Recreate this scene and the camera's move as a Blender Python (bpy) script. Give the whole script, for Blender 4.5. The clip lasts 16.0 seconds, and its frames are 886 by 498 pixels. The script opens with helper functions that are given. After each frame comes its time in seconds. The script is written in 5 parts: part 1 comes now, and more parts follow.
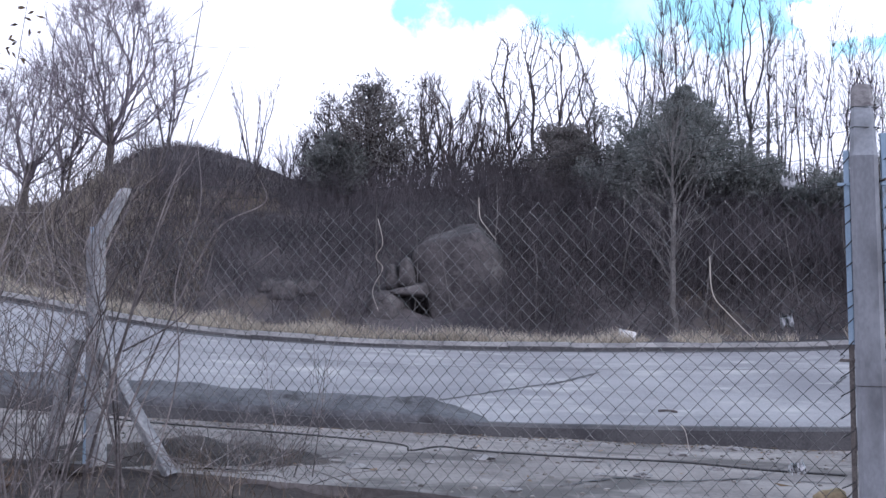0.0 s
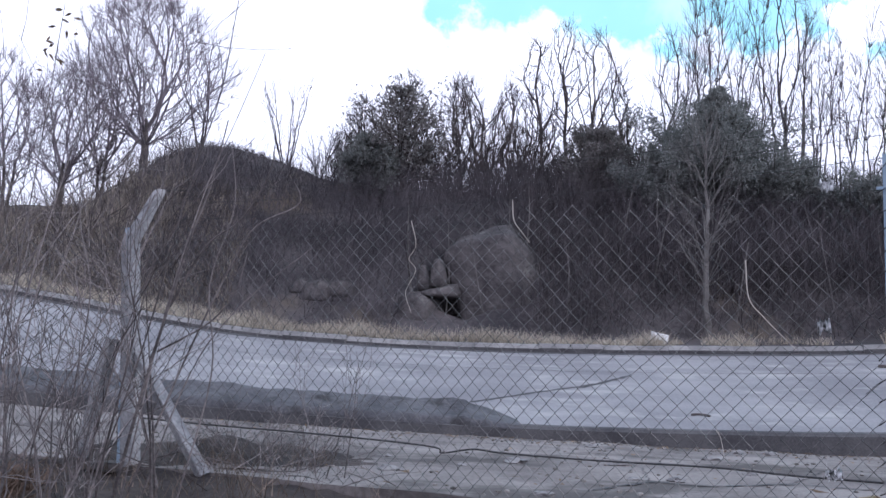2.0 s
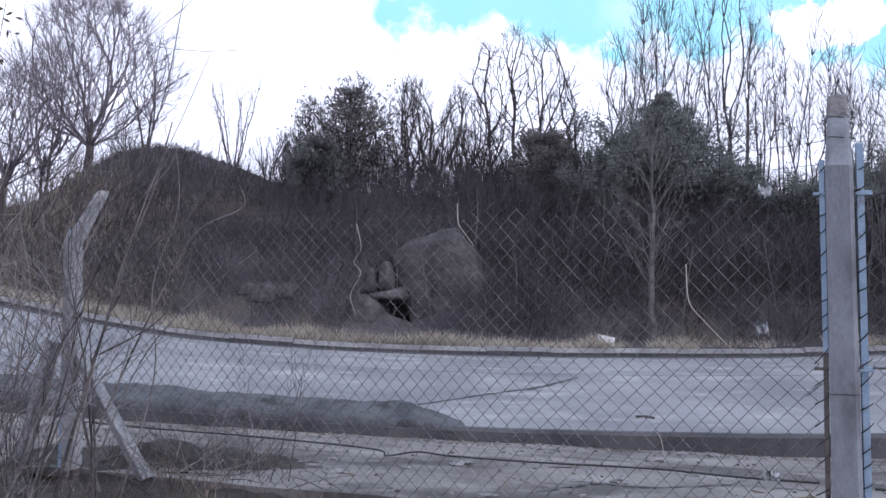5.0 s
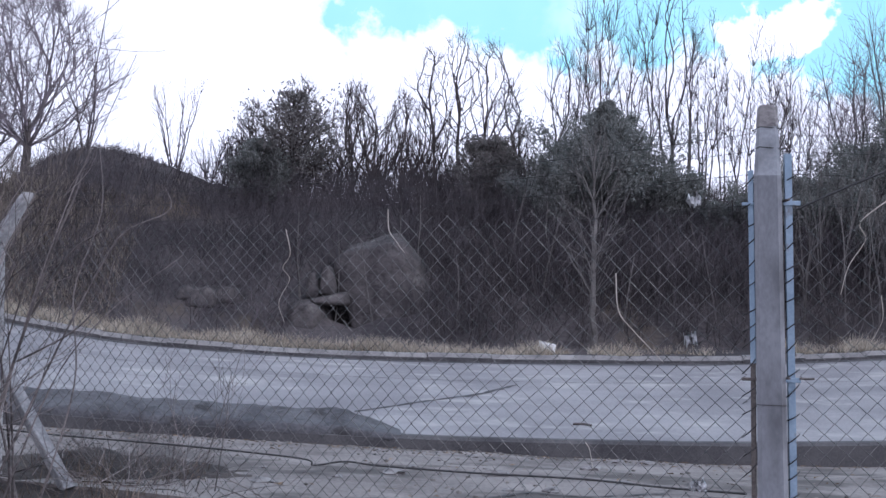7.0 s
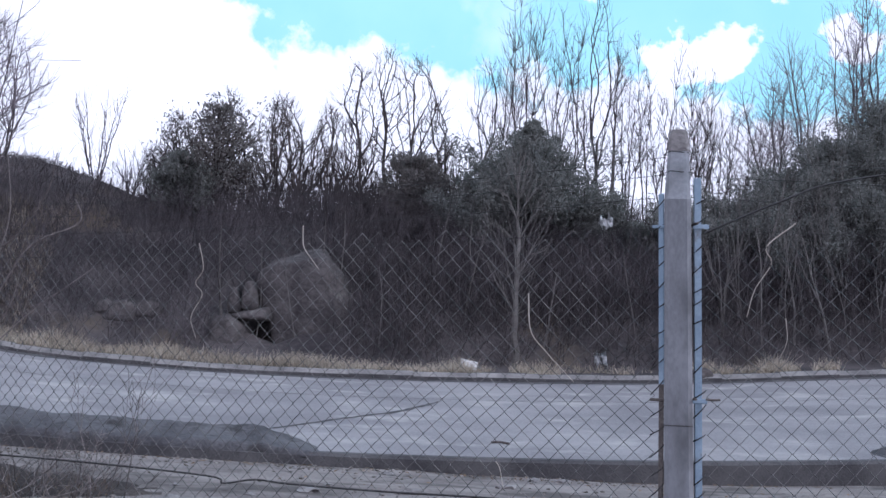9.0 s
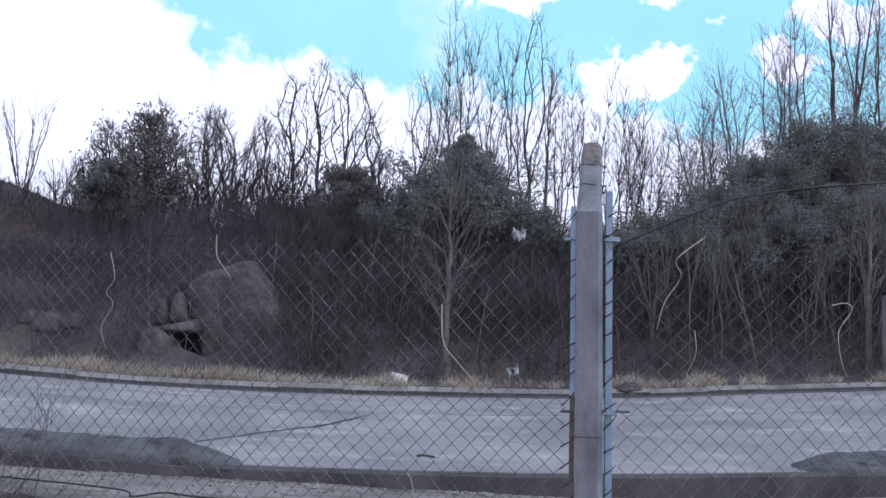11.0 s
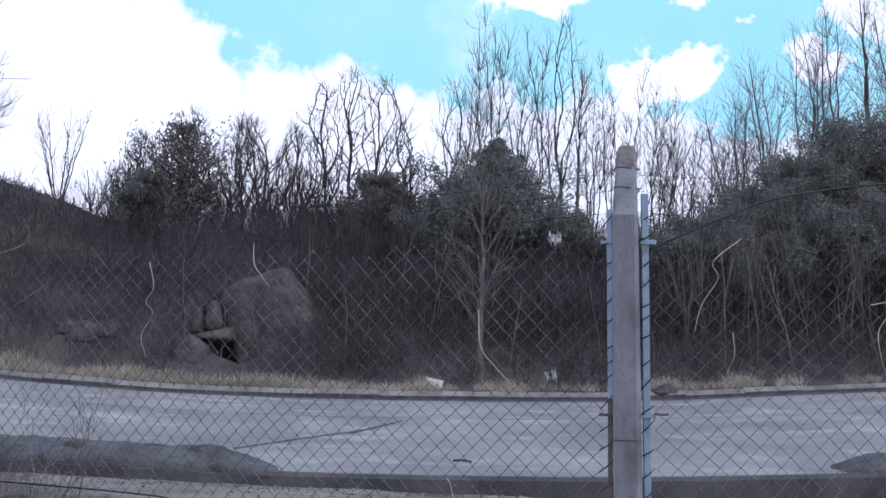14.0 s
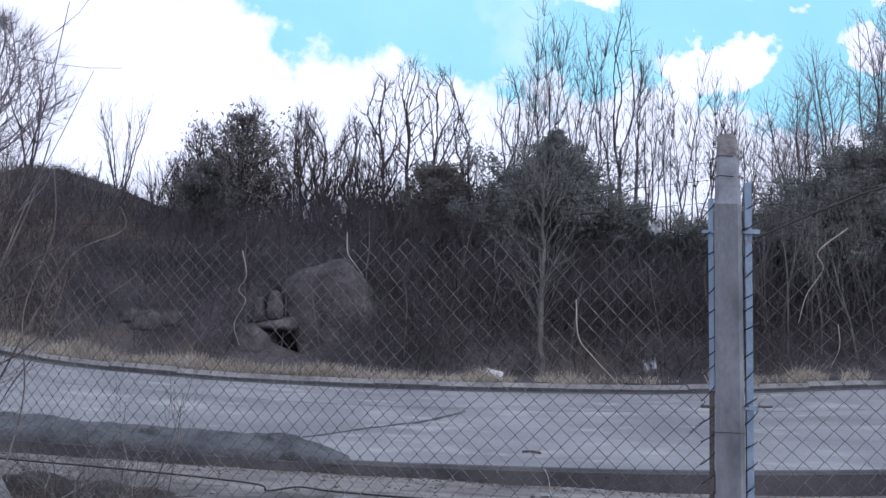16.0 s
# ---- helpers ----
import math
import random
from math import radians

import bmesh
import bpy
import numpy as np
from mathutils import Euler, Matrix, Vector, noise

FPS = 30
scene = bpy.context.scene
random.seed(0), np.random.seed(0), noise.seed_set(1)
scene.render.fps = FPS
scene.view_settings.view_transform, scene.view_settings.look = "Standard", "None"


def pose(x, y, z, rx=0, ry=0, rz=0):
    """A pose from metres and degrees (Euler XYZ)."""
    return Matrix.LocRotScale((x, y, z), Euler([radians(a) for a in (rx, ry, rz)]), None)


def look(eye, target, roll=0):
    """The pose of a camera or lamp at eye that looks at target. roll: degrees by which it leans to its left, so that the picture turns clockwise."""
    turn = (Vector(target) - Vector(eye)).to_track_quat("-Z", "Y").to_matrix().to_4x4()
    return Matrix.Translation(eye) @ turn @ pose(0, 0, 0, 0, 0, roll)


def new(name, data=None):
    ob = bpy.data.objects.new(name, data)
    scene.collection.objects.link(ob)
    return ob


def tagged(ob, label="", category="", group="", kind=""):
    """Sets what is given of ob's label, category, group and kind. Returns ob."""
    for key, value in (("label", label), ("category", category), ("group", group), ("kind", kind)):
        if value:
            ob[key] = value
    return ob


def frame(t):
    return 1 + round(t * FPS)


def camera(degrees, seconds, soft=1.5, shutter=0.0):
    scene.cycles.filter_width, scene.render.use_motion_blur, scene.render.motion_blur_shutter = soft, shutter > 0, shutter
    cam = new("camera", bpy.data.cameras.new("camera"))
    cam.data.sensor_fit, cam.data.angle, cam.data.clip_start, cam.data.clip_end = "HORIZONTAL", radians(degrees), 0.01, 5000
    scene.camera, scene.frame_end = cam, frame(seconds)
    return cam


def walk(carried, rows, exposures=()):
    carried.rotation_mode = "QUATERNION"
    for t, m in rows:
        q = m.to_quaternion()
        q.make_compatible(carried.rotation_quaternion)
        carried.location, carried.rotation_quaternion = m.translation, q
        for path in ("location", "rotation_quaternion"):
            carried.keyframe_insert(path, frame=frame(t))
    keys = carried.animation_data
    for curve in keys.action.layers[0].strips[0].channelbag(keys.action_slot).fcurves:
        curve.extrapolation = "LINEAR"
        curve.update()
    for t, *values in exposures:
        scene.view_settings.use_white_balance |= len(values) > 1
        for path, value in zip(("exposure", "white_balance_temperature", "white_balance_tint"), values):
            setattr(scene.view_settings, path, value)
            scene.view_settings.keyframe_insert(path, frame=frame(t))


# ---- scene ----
cam = camera(42.0, 16.0)
PATH = [
    (0, (-0.045, -0.109, 1.547), (-0.042, 1.885, 1.692), 0.6),
    (0.5, (-0.05, -0.112, 1.552), (-0.058, 1.883, 1.696), 0.7),
    (1, (-0.055, -0.098, 1.552), (-0.076, 1.896, 1.696), 0.8),
    (1.5, (-0.057, -0.094, 1.554), (-0.093, 1.901, 1.699), 0.9),
    (2, (-0.055, -0.099, 1.553), (-0.106, 1.895, 1.699), 1.0),
    (2.5, (-0.052, -0.105, 1.555), (-0.109, 1.889, 1.702), 1.0),
    (3, (-0.044, -0.106, 1.55), (-0.098, 1.887, 1.699), 1.0),
    (3.5, (-0.037, -0.125, 1.554), (-0.074, 1.869, 1.702), 1.0),
    (4, (-0.044, -0.123, 1.554), (-0.055, 1.871, 1.703), 0.9),
    (6.5, (0.018, -0.074, 1.562), (0.121, 1.917, 1.721), 1.3),
    (7, (0.038, -0.055, 1.568), (0.167, 1.934, 1.731), 1.3),
    (7.5, (0.039, -0.072, 1.568), (0.2, 1.914, 1.739), 1.5),
    (8.5, (0.061, -0.066, 1.568), (0.286, 1.912, 1.755), 2.0),
    (9, (0.089, -0.058, 1.576), (0.343, 1.917, 1.771), 1.9),
    (9.5, (0.12, -0.048, 1.573), (0.401, 1.922, 1.776), 2.1),
    (12, (0.2, -0.068, 1.568), (0.587, 1.881, 1.796), 1.7),
    (12.5, (0.196, -0.071, 1.575), (0.58, 1.879, 1.803), 1.5),
    (13, (0.188, -0.065, 1.569), (0.558, 1.887, 1.799), 1.7),
    (13.5, (0.186, -0.081, 1.571), (0.523, 1.877, 1.8), 1.5),
    (14, (0.167, -0.071, 1.569), (0.472, 1.892, 1.798), 1.4),
    (14.5, (0.119, -0.046, 1.571), (0.4, 1.921, 1.798), 1.3),
    (15, (0.071, -0.054, 1.568), (0.325, 1.917, 1.79), 1.5),
    (15.5, (0.009, -0.045, 1.557), (0.243, 1.929, 1.775), 1.8),
    (16, (-0.021, -0.019, 1.556), (0.201, 1.957, 1.768), 1.9),
]
walk(cam, [(t, look(eye, target, roll)) for t, eye, target, roll in PATH],
     [(0, 0.10, 5600, 18), (2, -0.04, 5600, 18), (3.5, -0.10, 5600, 18), (7, -0.12, 5600, 18), (9.5, -0.20, 5600, 17), (12.5, -0.24, 5600, 16), (14, -0.28, 5600, 16), (15.1, -0.42, 5600, 16), (15.5, -0.40, 5600, 16), (16, -0.30, 5600, 16)])

# ---- world, sun, exposure ----
SUN_AZ, SUN_EL = 108.0, 36.0      # degrees clockwise from the view's +y, and above the horizon


def link(nt, a, b):
    nt.links.new(a, b)


def mth(nt, op, a, b=None, clamp=False):
    n = nt.nodes.new("ShaderNodeMath")
    n.operation, n.use_clamp = op, clamp
    for i, v in enumerate((a, b)):
        if v is None:
            continue
        if isinstance(v, (int, float)):
            n.inputs[i].default_value = v
        else:
            link(nt, v, n.inputs[i])
    return n.outputs[0]


def noise_tex(nt, vec, scale, detail=4.0, rough=0.55):
    n = nt.nodes.new("ShaderNodeTexNoise")
    n.inputs["Scale"].default_value, n.inputs["Detail"].default_value, n.inputs["Roughness"].default_value = scale, detail, rough
    if vec is not None:
        link(nt, vec, n.inputs["Vector"])
    return n.outputs[0]


def mixc(nt, fac, a, b, mode="MIX"):
    n = nt.nodes.new("ShaderNodeMix")
    n.data_type, n.blend_type = "RGBA", mode
    for sock, v in ((n.inputs[0], fac), (n.inputs[6], a), (n.inputs[7], b)):
        if isinstance(v, (int, float)):
            sock.default_value = v
        elif isinstance(v, tuple):
            sock.default_value = (*v, 1.0)
        else:
            link(nt, v, sock)
    return n.outputs[2]


def ramp(nt, fac, lo, hi):
    n = nt.nodes.new("ShaderNodeMapRange")
    n.interpolation_type = "SMOOTHSTEP"
    n.inputs[1].default_value, n.inputs[2].default_value = lo, hi
    link(nt, fac, n.inputs[0])
    return n.outputs[0]


def make_world():
    w = bpy.data.worlds.new("sky")
    scene.world = w
    w.use_nodes = True
    nt = w.node_tree
    bg = nt.nodes["Background"]
    tc = nt.nodes.new("ShaderNodeTexCoord").outputs["Generated"]
    sep = nt.nodes.new("ShaderNodeSeparateXYZ")
    link(nt, tc, sep.inputs[0])
    x, y, z = sep.outputs
    az = mth(nt, "MULTIPLY", mth(nt, "ARCTAN2", x, y), 57.2958)
    el = mth(nt, "MULTIPLY", mth(nt, "ARCSINE", z), 57.2958)
    n1 = mth(nt, "SUBTRACT", noise_tex(nt, tc, 9.0, 6.0, 0.55), 0.5)
    n2 = mth(nt, "SUBTRACT", noise_tex(nt, tc, 28.0, 5.0, 0.6), 0.5)
    wob = mth(nt, "ADD", mth(nt, "MULTIPLY", n1, 7.0), mth(nt, "MULTIPLY", n2, 5.0))
    # the big bank of cloud: its upper edge falls from left to right
    edge = mth(nt, "MAXIMUM", mth(nt, "SUBTRACT", 15.9, mth(nt, "MULTIPLY", az, 0.13)), mth(nt, "SUBTRACT", 13.6, mth(nt, "MULTIPLY", az, 1.2)))
    # unseen bright cloud all round behind the view, added as fill light on the hill
    edge = mth(nt, "MAXIMUM", edge, mth(nt, "MULTIPLY", mth(nt, "SUBTRACT", mth(nt, "ABSOLUTE", az), 48.0), 0.9))
    bank = mth(nt, "ADD", mth(nt, "SUBTRACT", edge, el), wob)
    dens = mth(nt, "DIVIDE", bank, 2.2)
    # loose cumulus above it
    for a0, e0, ra, re in ((20.6, 15.6, 2.7, 1.5), (26.3, 15.6, 1.7, 1.5), (14.0, 19.2, 3.2, 1.3), (21.0, 19.8, 2.2, 1.3), (29.5, 17.8, 2.0, 1.4), (4.0, 20.5, 3.0, 1.0), (23.6, 17.5, 0.9, 0.5)):
        dx = mth(nt, "DIVIDE", mth(nt, "SUBTRACT", az, a0), ra)
        dy = mth(nt, "DIVIDE", mth(nt, "SUBTRACT", el, e0), re)
        r2 = mth(nt, "ADD", mth(nt, "MULTIPLY", dx, dx), mth(nt, "MULTIPLY", dy, dy))
        blob = mth(nt, "ADD", mth(nt, "SUBTRACT", 1.0, r2), mth(nt, "MULTIPLY", wob, 1.1))
        dens = mth(nt, "MAXIMUM", dens, blob)
    high = mth(nt, "MULTIPLY", mth(nt, "SUBTRACT", noise_tex(nt, tc, 4.0, 5.0), 0.5), 7.0)
    dens = mth(nt, "MAXIMUM", dens, mth(nt, "MULTIPLY", high, ramp(nt, el, 22.0, 34.0)))
    mask = ramp(nt, dens, -0.35, 0.55)
    thin = mth(nt, "MULTIPLY", ramp(nt, noise_tex(nt, tc, 7.0, 6.0), 0.40, 0.66), 0.5)
    mask = mth(nt, "MAXIMUM", mask, thin)
    sky = nt.nodes.new("ShaderNodeTexSky")
    sky.sky_type, sky.sun_disc = "NISHITA", False
    sky.sun_elevation, sky.sun_rotation = radians(SUN_EL), radians(SUN_AZ)
    blue = mixc(nt, 0.95, mixc(nt, 1.0, sky.outputs[0], (0.10, 0.11, 0.12), "MULTIPLY"), (0.10, 0.86, 1.02))
    lum = mth(nt, "ADD", 1.42, mth(nt, "MULTIPLY", n1, 0.7))
    comb = nt.nodes.new("ShaderNodeCombineColor")
    link(nt, mth(nt, "MULTIPLY", lum, 0.99), comb.inputs[0])
    link(nt, mth(nt, "MULTIPLY", lum, 0.985), comb.inputs[1])
    link(nt, mth(nt, "MULTIPLY", lum, 1.03), comb.inputs[2])
    link(nt, mixc(nt, mask, blue, comb.outputs[0]), bg.inputs[0])
    bg.inputs[1].default_value = 1.0


make_world()
sun = new("sun", bpy.data.lights.new("sun", "SUN"))
sun.data.energy, sun.data.angle, sun.data.color = 1.7, radians(6.0), (1.0, 0.95, 0.88)
_a, _e = radians(SUN_AZ), radians(SUN_EL)
sun.matrix_world = look((30 * math.sin(_a), 30 * math.cos(_a), 30 * math.tan(_e)), (0, 0, 0))


# ---- materials ----
def surface(name, dark, light, scale=3.0, fine=40.0, rough=0.85, bump=0.3, metal=0.0, spot=None, spot_scale=1.2, spot_at=(0.58, 0.72), vary=0.0, stretch=(1, 1, 1), bump_dist=0.01):
    m = bpy.data.materials.new(name)
    m.use_nodes = True
    nt = m.node_tree
    b = nt.nodes["Principled BSDF"]
    tc = nt.nodes.new("ShaderNodeTexCoord").outputs["Object"]
    mp = nt.nodes.new("ShaderNodeMapping")
    mp.inputs["Scale"].default_value = stretch
    link(nt, tc, mp.inputs[0])
    v = mp.outputs[0]
    big, small = noise_tex(nt, v, scale, 5.0), noise_tex(nt, v, fine, 3.0)
    f = mth(nt, "ADD", mth(nt, "MULTIPLY", big, 0.6), mth(nt, "MULTIPLY", small, 0.4))
    c = mixc(nt, ramp(nt, f, 0.34, 0.66), dark, light)
    if spot:
        c = mixc(nt, ramp(nt, noise_tex(nt, v, spot_scale, 6.0, 0.6), *spot_at), c, spot)
    if vary:
        info = nt.nodes.new("ShaderNodeObjectInfo")
        geo = nt.nodes.new("ShaderNodeNewGeometry")
        k = mth(nt, "FRACT", mth(nt, "ADD", info.outputs["Random"], geo.outputs["Random Per Island"]))
        k = mth(nt, "ADD", 1.0 - vary, mth(nt, "MULTIPLY", k, 2 * vary))
        cc = nt.nodes.new("ShaderNodeCombineColor")
        for i in range(3):
            link(nt, k, cc.inputs[i])
        c = mixc(nt, 1.0, c, cc.outputs[0], "MULTIPLY")
    link(nt, c, b.inputs["Base Color"])
    r = mth(nt, "ADD", rough - 0.08, mth(nt, "MULTIPLY", small, 0.16), True)
    link(nt, r, b.inputs["Roughness"])
    b.inputs["Metallic"].default_value = metal
    b.inputs["Specular IOR Level"].default_value = 0.5 if rough < 0.8 else 0.12
    if bump:
        bp = nt.nodes.new("ShaderNodeBump")
        bp.inputs["Strength"].default_value, bp.inputs["Distance"].default_value = bump, bump_dist
        link(nt, f, bp.inputs["Height"])
        link(nt, bp.outputs[0], b.inputs["Normal"])
    return m


M_SOIL = surface("soil", (0.026, 0.022, 0.022), (0.072, 0.060, 0.056), 2.0, 30, 0.95, 0.8, bump_dist=0.03)
M_HILL = surface("hill_litter", (0.038, 0.034, 0.037), (0.094, 0.082, 0.083), 0.9, 14, 0.97, 0.9, spot=(0.105, 0.084, 0.064), spot_scale=0.35, spot_at=(0.56, 0.74), bump_dist=0.06)
M_ROAD = surface("road_concrete", (0.160, 0.152, 0.163), (0.265, 0.253, 0.26), 0.8, 50, 0.9, 0.45, spot=(0.325, 0.312, 0.305), spot_scale=1.5, spot_at=(0.52, 0.72), stretch=(0.7, 0.8, 1))
M_APRON = surface("apron_concrete", (0.122, 0.107, 0.104), (0.25, 0.225, 0.214), 1.6, 38, 0.93, 0.7, spot=(0.088, 0.078, 0.075), spot_scale=0.9, spot_at=(0.49, 0.62), bump_dist=0.02)
M_KERB = surface("kerb_concrete", (0.135, 0.128, 0.13), (0.25, 0.238, 0.232), 2.5, 50, 0.9, 0.4, vary=0.12)
M_BUND = surface("bund_asphalt", (0.055, 0.054, 0.06), (0.112, 0.11, 0.117), 3.0, 30, 0.92, 1.0, spot=(0.04, 0.038, 0.04), spot_scale=4.5, spot_at=(0.5, 0.7), bump_dist=0.03)
# kerb concrete with the shade of the near-facing sides put into its colour
M_KERB_SHADE = surface("shaded_kerb_concrete", (0.05, 0.048, 0.052), (0.10, 0.096, 0.098), 3.0, 60, 0.95, 0.6)
M_POST = surface("post_concrete", (0.178, 0.184, 0.202), (0.262, 0.268, 0.288), 3.0, 80, 0.88, 0.35, spot=(0.125, 0.126, 0.136), spot_scale=3.5, spot_at=(0.5, 0.72), stretch=(1, 1, 0.5), bump_dist=0.004)
M_POST_WORN = surface("weathered_concrete", (0.17, 0.172, 0.182), (0.36, 0.352, 0.352), 5.0, 60, 0.92, 0.6, spot=(0.14, 0.12, 0.11), spot_scale=9.0, bump_dist=0.006)
M_POST_TIP = surface("chipped_concrete", (0.085, 0.076, 0.078), (0.20, 0.185, 0.185), 9.0, 60, 0.95, 0.7, spot=(0.34, 0.33, 0.33), spot_scale=14.0, spot_at=(0.57, 0.64), bump_dist=0.008)
M_STEEL = surface("blue_painted_steel", (0.21, 0.29, 0.38), (0.31, 0.40, 0.50), 6.0, 90, 0.5, 0.1, spot=(0.20, 0.21, 0.22), spot_scale=12.0, spot_at=(0.6, 0.72))
M_RUST = surface("rusty_steel", (0.075, 0.066, 0.063), (0.18, 0.158, 0.148), 8.0, 90, 0.9, 0.4)
M_WIRE = surface("galvanised_wire", (0.06, 0.058, 0.06), (0.18, 0.174, 0.17), 6.0, 60, 0.45, 0.0, metal=0.75, vary=0.25)
M_CABLE = surface("dark_cable", (0.018, 0.017, 0.018), (0.04, 0.038, 0.04), 6.0, 60, 0.7, 0.0)
M_STALK = surface("dry_stalk", (0.34, 0.30, 0.26), (0.52, 0.48, 0.43), 6.0, 60, 0.8, 0.0)
M_BARK = surface("dark_bark", (0.050, 0.042, 0.044), (0.11, 0.094, 0.09), 4.0, 40, 0.95, 0.4, vary=0.3)
M_BARK_GREY = surface("grey_bark", (0.085, 0.078, 0.076), (0.17, 0.158, 0.15), 4.0, 40, 0.95, 0.4, vary=0.2)
M_TWIG = surface("twig_bark", (0.040, 0.034, 0.038), (0.09, 0.077, 0.08), 3.0, 40, 0.95, 0.0, vary=0.4)
M_TWIG_MAUVE = surface("mauve_twig_bark", (0.15, 0.128, 0.142), (0.26, 0.225, 0.245), 3.0, 40, 0.95, 0.0, vary=0.35)
M_SHRUB = surface("shrub_stem_bark", (0.068, 0.060, 0.061), (0.215, 0.188, 0.182), 3.0, 50, 0.9, 0.2, vary=0.45)
M_BRUSH = surface("brush_stem_bark", (0.042, 0.038, 0.043), (0.100, 0.088, 0.094), 0.8, 20, 0.95, 0.0, vary=0.4)
M_UNDER = surface("dark_undergrowth_bark", (0.036, 0.032, 0.034), (0.105, 0.092, 0.094), 1.2, 20, 0.95, 0.0, vary=0.5)
M_NEEDLE = surface("evergreen_needles", (0.138, 0.142, 0.136), (0.205, 0.208, 0.194), 1.5, 12, 0.55, 0.0, vary=0.35)
M_IVY = surface("brown_evergreen_leaves", (0.13, 0.118, 0.116), (0.19, 0.172, 0.162), 1.5, 12, 0.55, 0.0, vary=0.35)
M_GRASS = surface("dry_grass", (0.30, 0.258, 0.212), (0.52, 0.462, 0.385), 1.0, 12, 0.95, 0.0, vary=0.4, spot=(0.15, 0.122, 0.092), spot_scale=0.7)
M_WEED = surface("dead_weed", (0.115, 0.099, 0.088), (0.245, 0.210, 0.180), 2.0, 20, 0.95, 0.0, vary=0.5)
M_LITTER = surface("dead_litter", (0.075, 0.06, 0.052), (0.185, 0.148, 0.12), 2.0, 20, 0.95, 0.0, vary=0.5)
M_HEATH = surface("grey_heath", (0.066, 0.060, 0.062), (0.155, 0.138, 0.137), 0.9, 20, 0.95, 0.0, vary=0.4)
M_FERN = surface("rust_brown_fern", (0.075, 0.053, 0.042), (0.145, 0.10, 0.075), 3.0, 20, 0.95, 0.0, vary=0.4)
M_ROCK = surface("grey_rock", (0.046, 0.041, 0.043), (0.105, 0.094, 0.093), 1.8, 12, 0.93, 1.0, spot=(0.16, 0.15, 0.142), spot_scale=2.3, spot_at=(0.60, 0.70), bump_dist=0.07)
M_STONE = surface("loose_stone", (0.10, 0.09, 0.085), (0.24, 0.22, 0.205), 6.0, 50, 0.95, 0.5, vary=0.3)
M_PLASTIC = surface("white_plastic", (0.62, 0.62, 0.62), (0.78, 0.78, 0.77), 8.0, 40, 0.45, 0.1)
M_FILM = surface("torn_plastic_film", (0.40, 0.40, 0.41), (0.68, 0.68, 0.69), 14.0, 60, 0.4, 0.2, spot=(0.10, 0.10, 0.10), spot_scale=16.0, spot_at=(0.60, 0.68))
M_YELLOW = surface("ochre_stone", (0.20, 0.155, 0.095), (0.32, 0.255, 0.165), 8.0, 50, 0.9, 0.5)
M_SEAM = surface("tar_seam", (0.045, 0.043, 0.046), (0.09, 0.086, 0.09), 6.0, 50, 0.9, 0.2)
M_LEAF = surface("dead_leaf", (0.10, 0.07, 0.05), (0.24, 0.17, 0.11), 6.0, 30, 0.9, 0.0, vary=0.4)


def thin_leaf(m, share):
    """Lets a share of the light pass through thin leaves."""
    nt = m.node_tree
    b, out = nt.nodes["Principled BSDF"], nt.nodes["Material Output"]
    t = nt.nodes.new("ShaderNodeBsdfTranslucent")
    mx = nt.nodes.new("ShaderNodeMixShader")
    mx.inputs[0].default_value = share
    link(nt, b.inputs["Base Color"].links[0].from_socket, t.inputs[0])
    link(nt, b.outputs[0], mx.inputs[1])
    link(nt, t.outputs[0], mx.inputs[2])
    link(nt, mx.outputs[0], out.inputs[0])


for m in (M_NEEDLE, M_IVY, M_GRASS, M_LEAF):
    thin_leaf(m, 0.4)


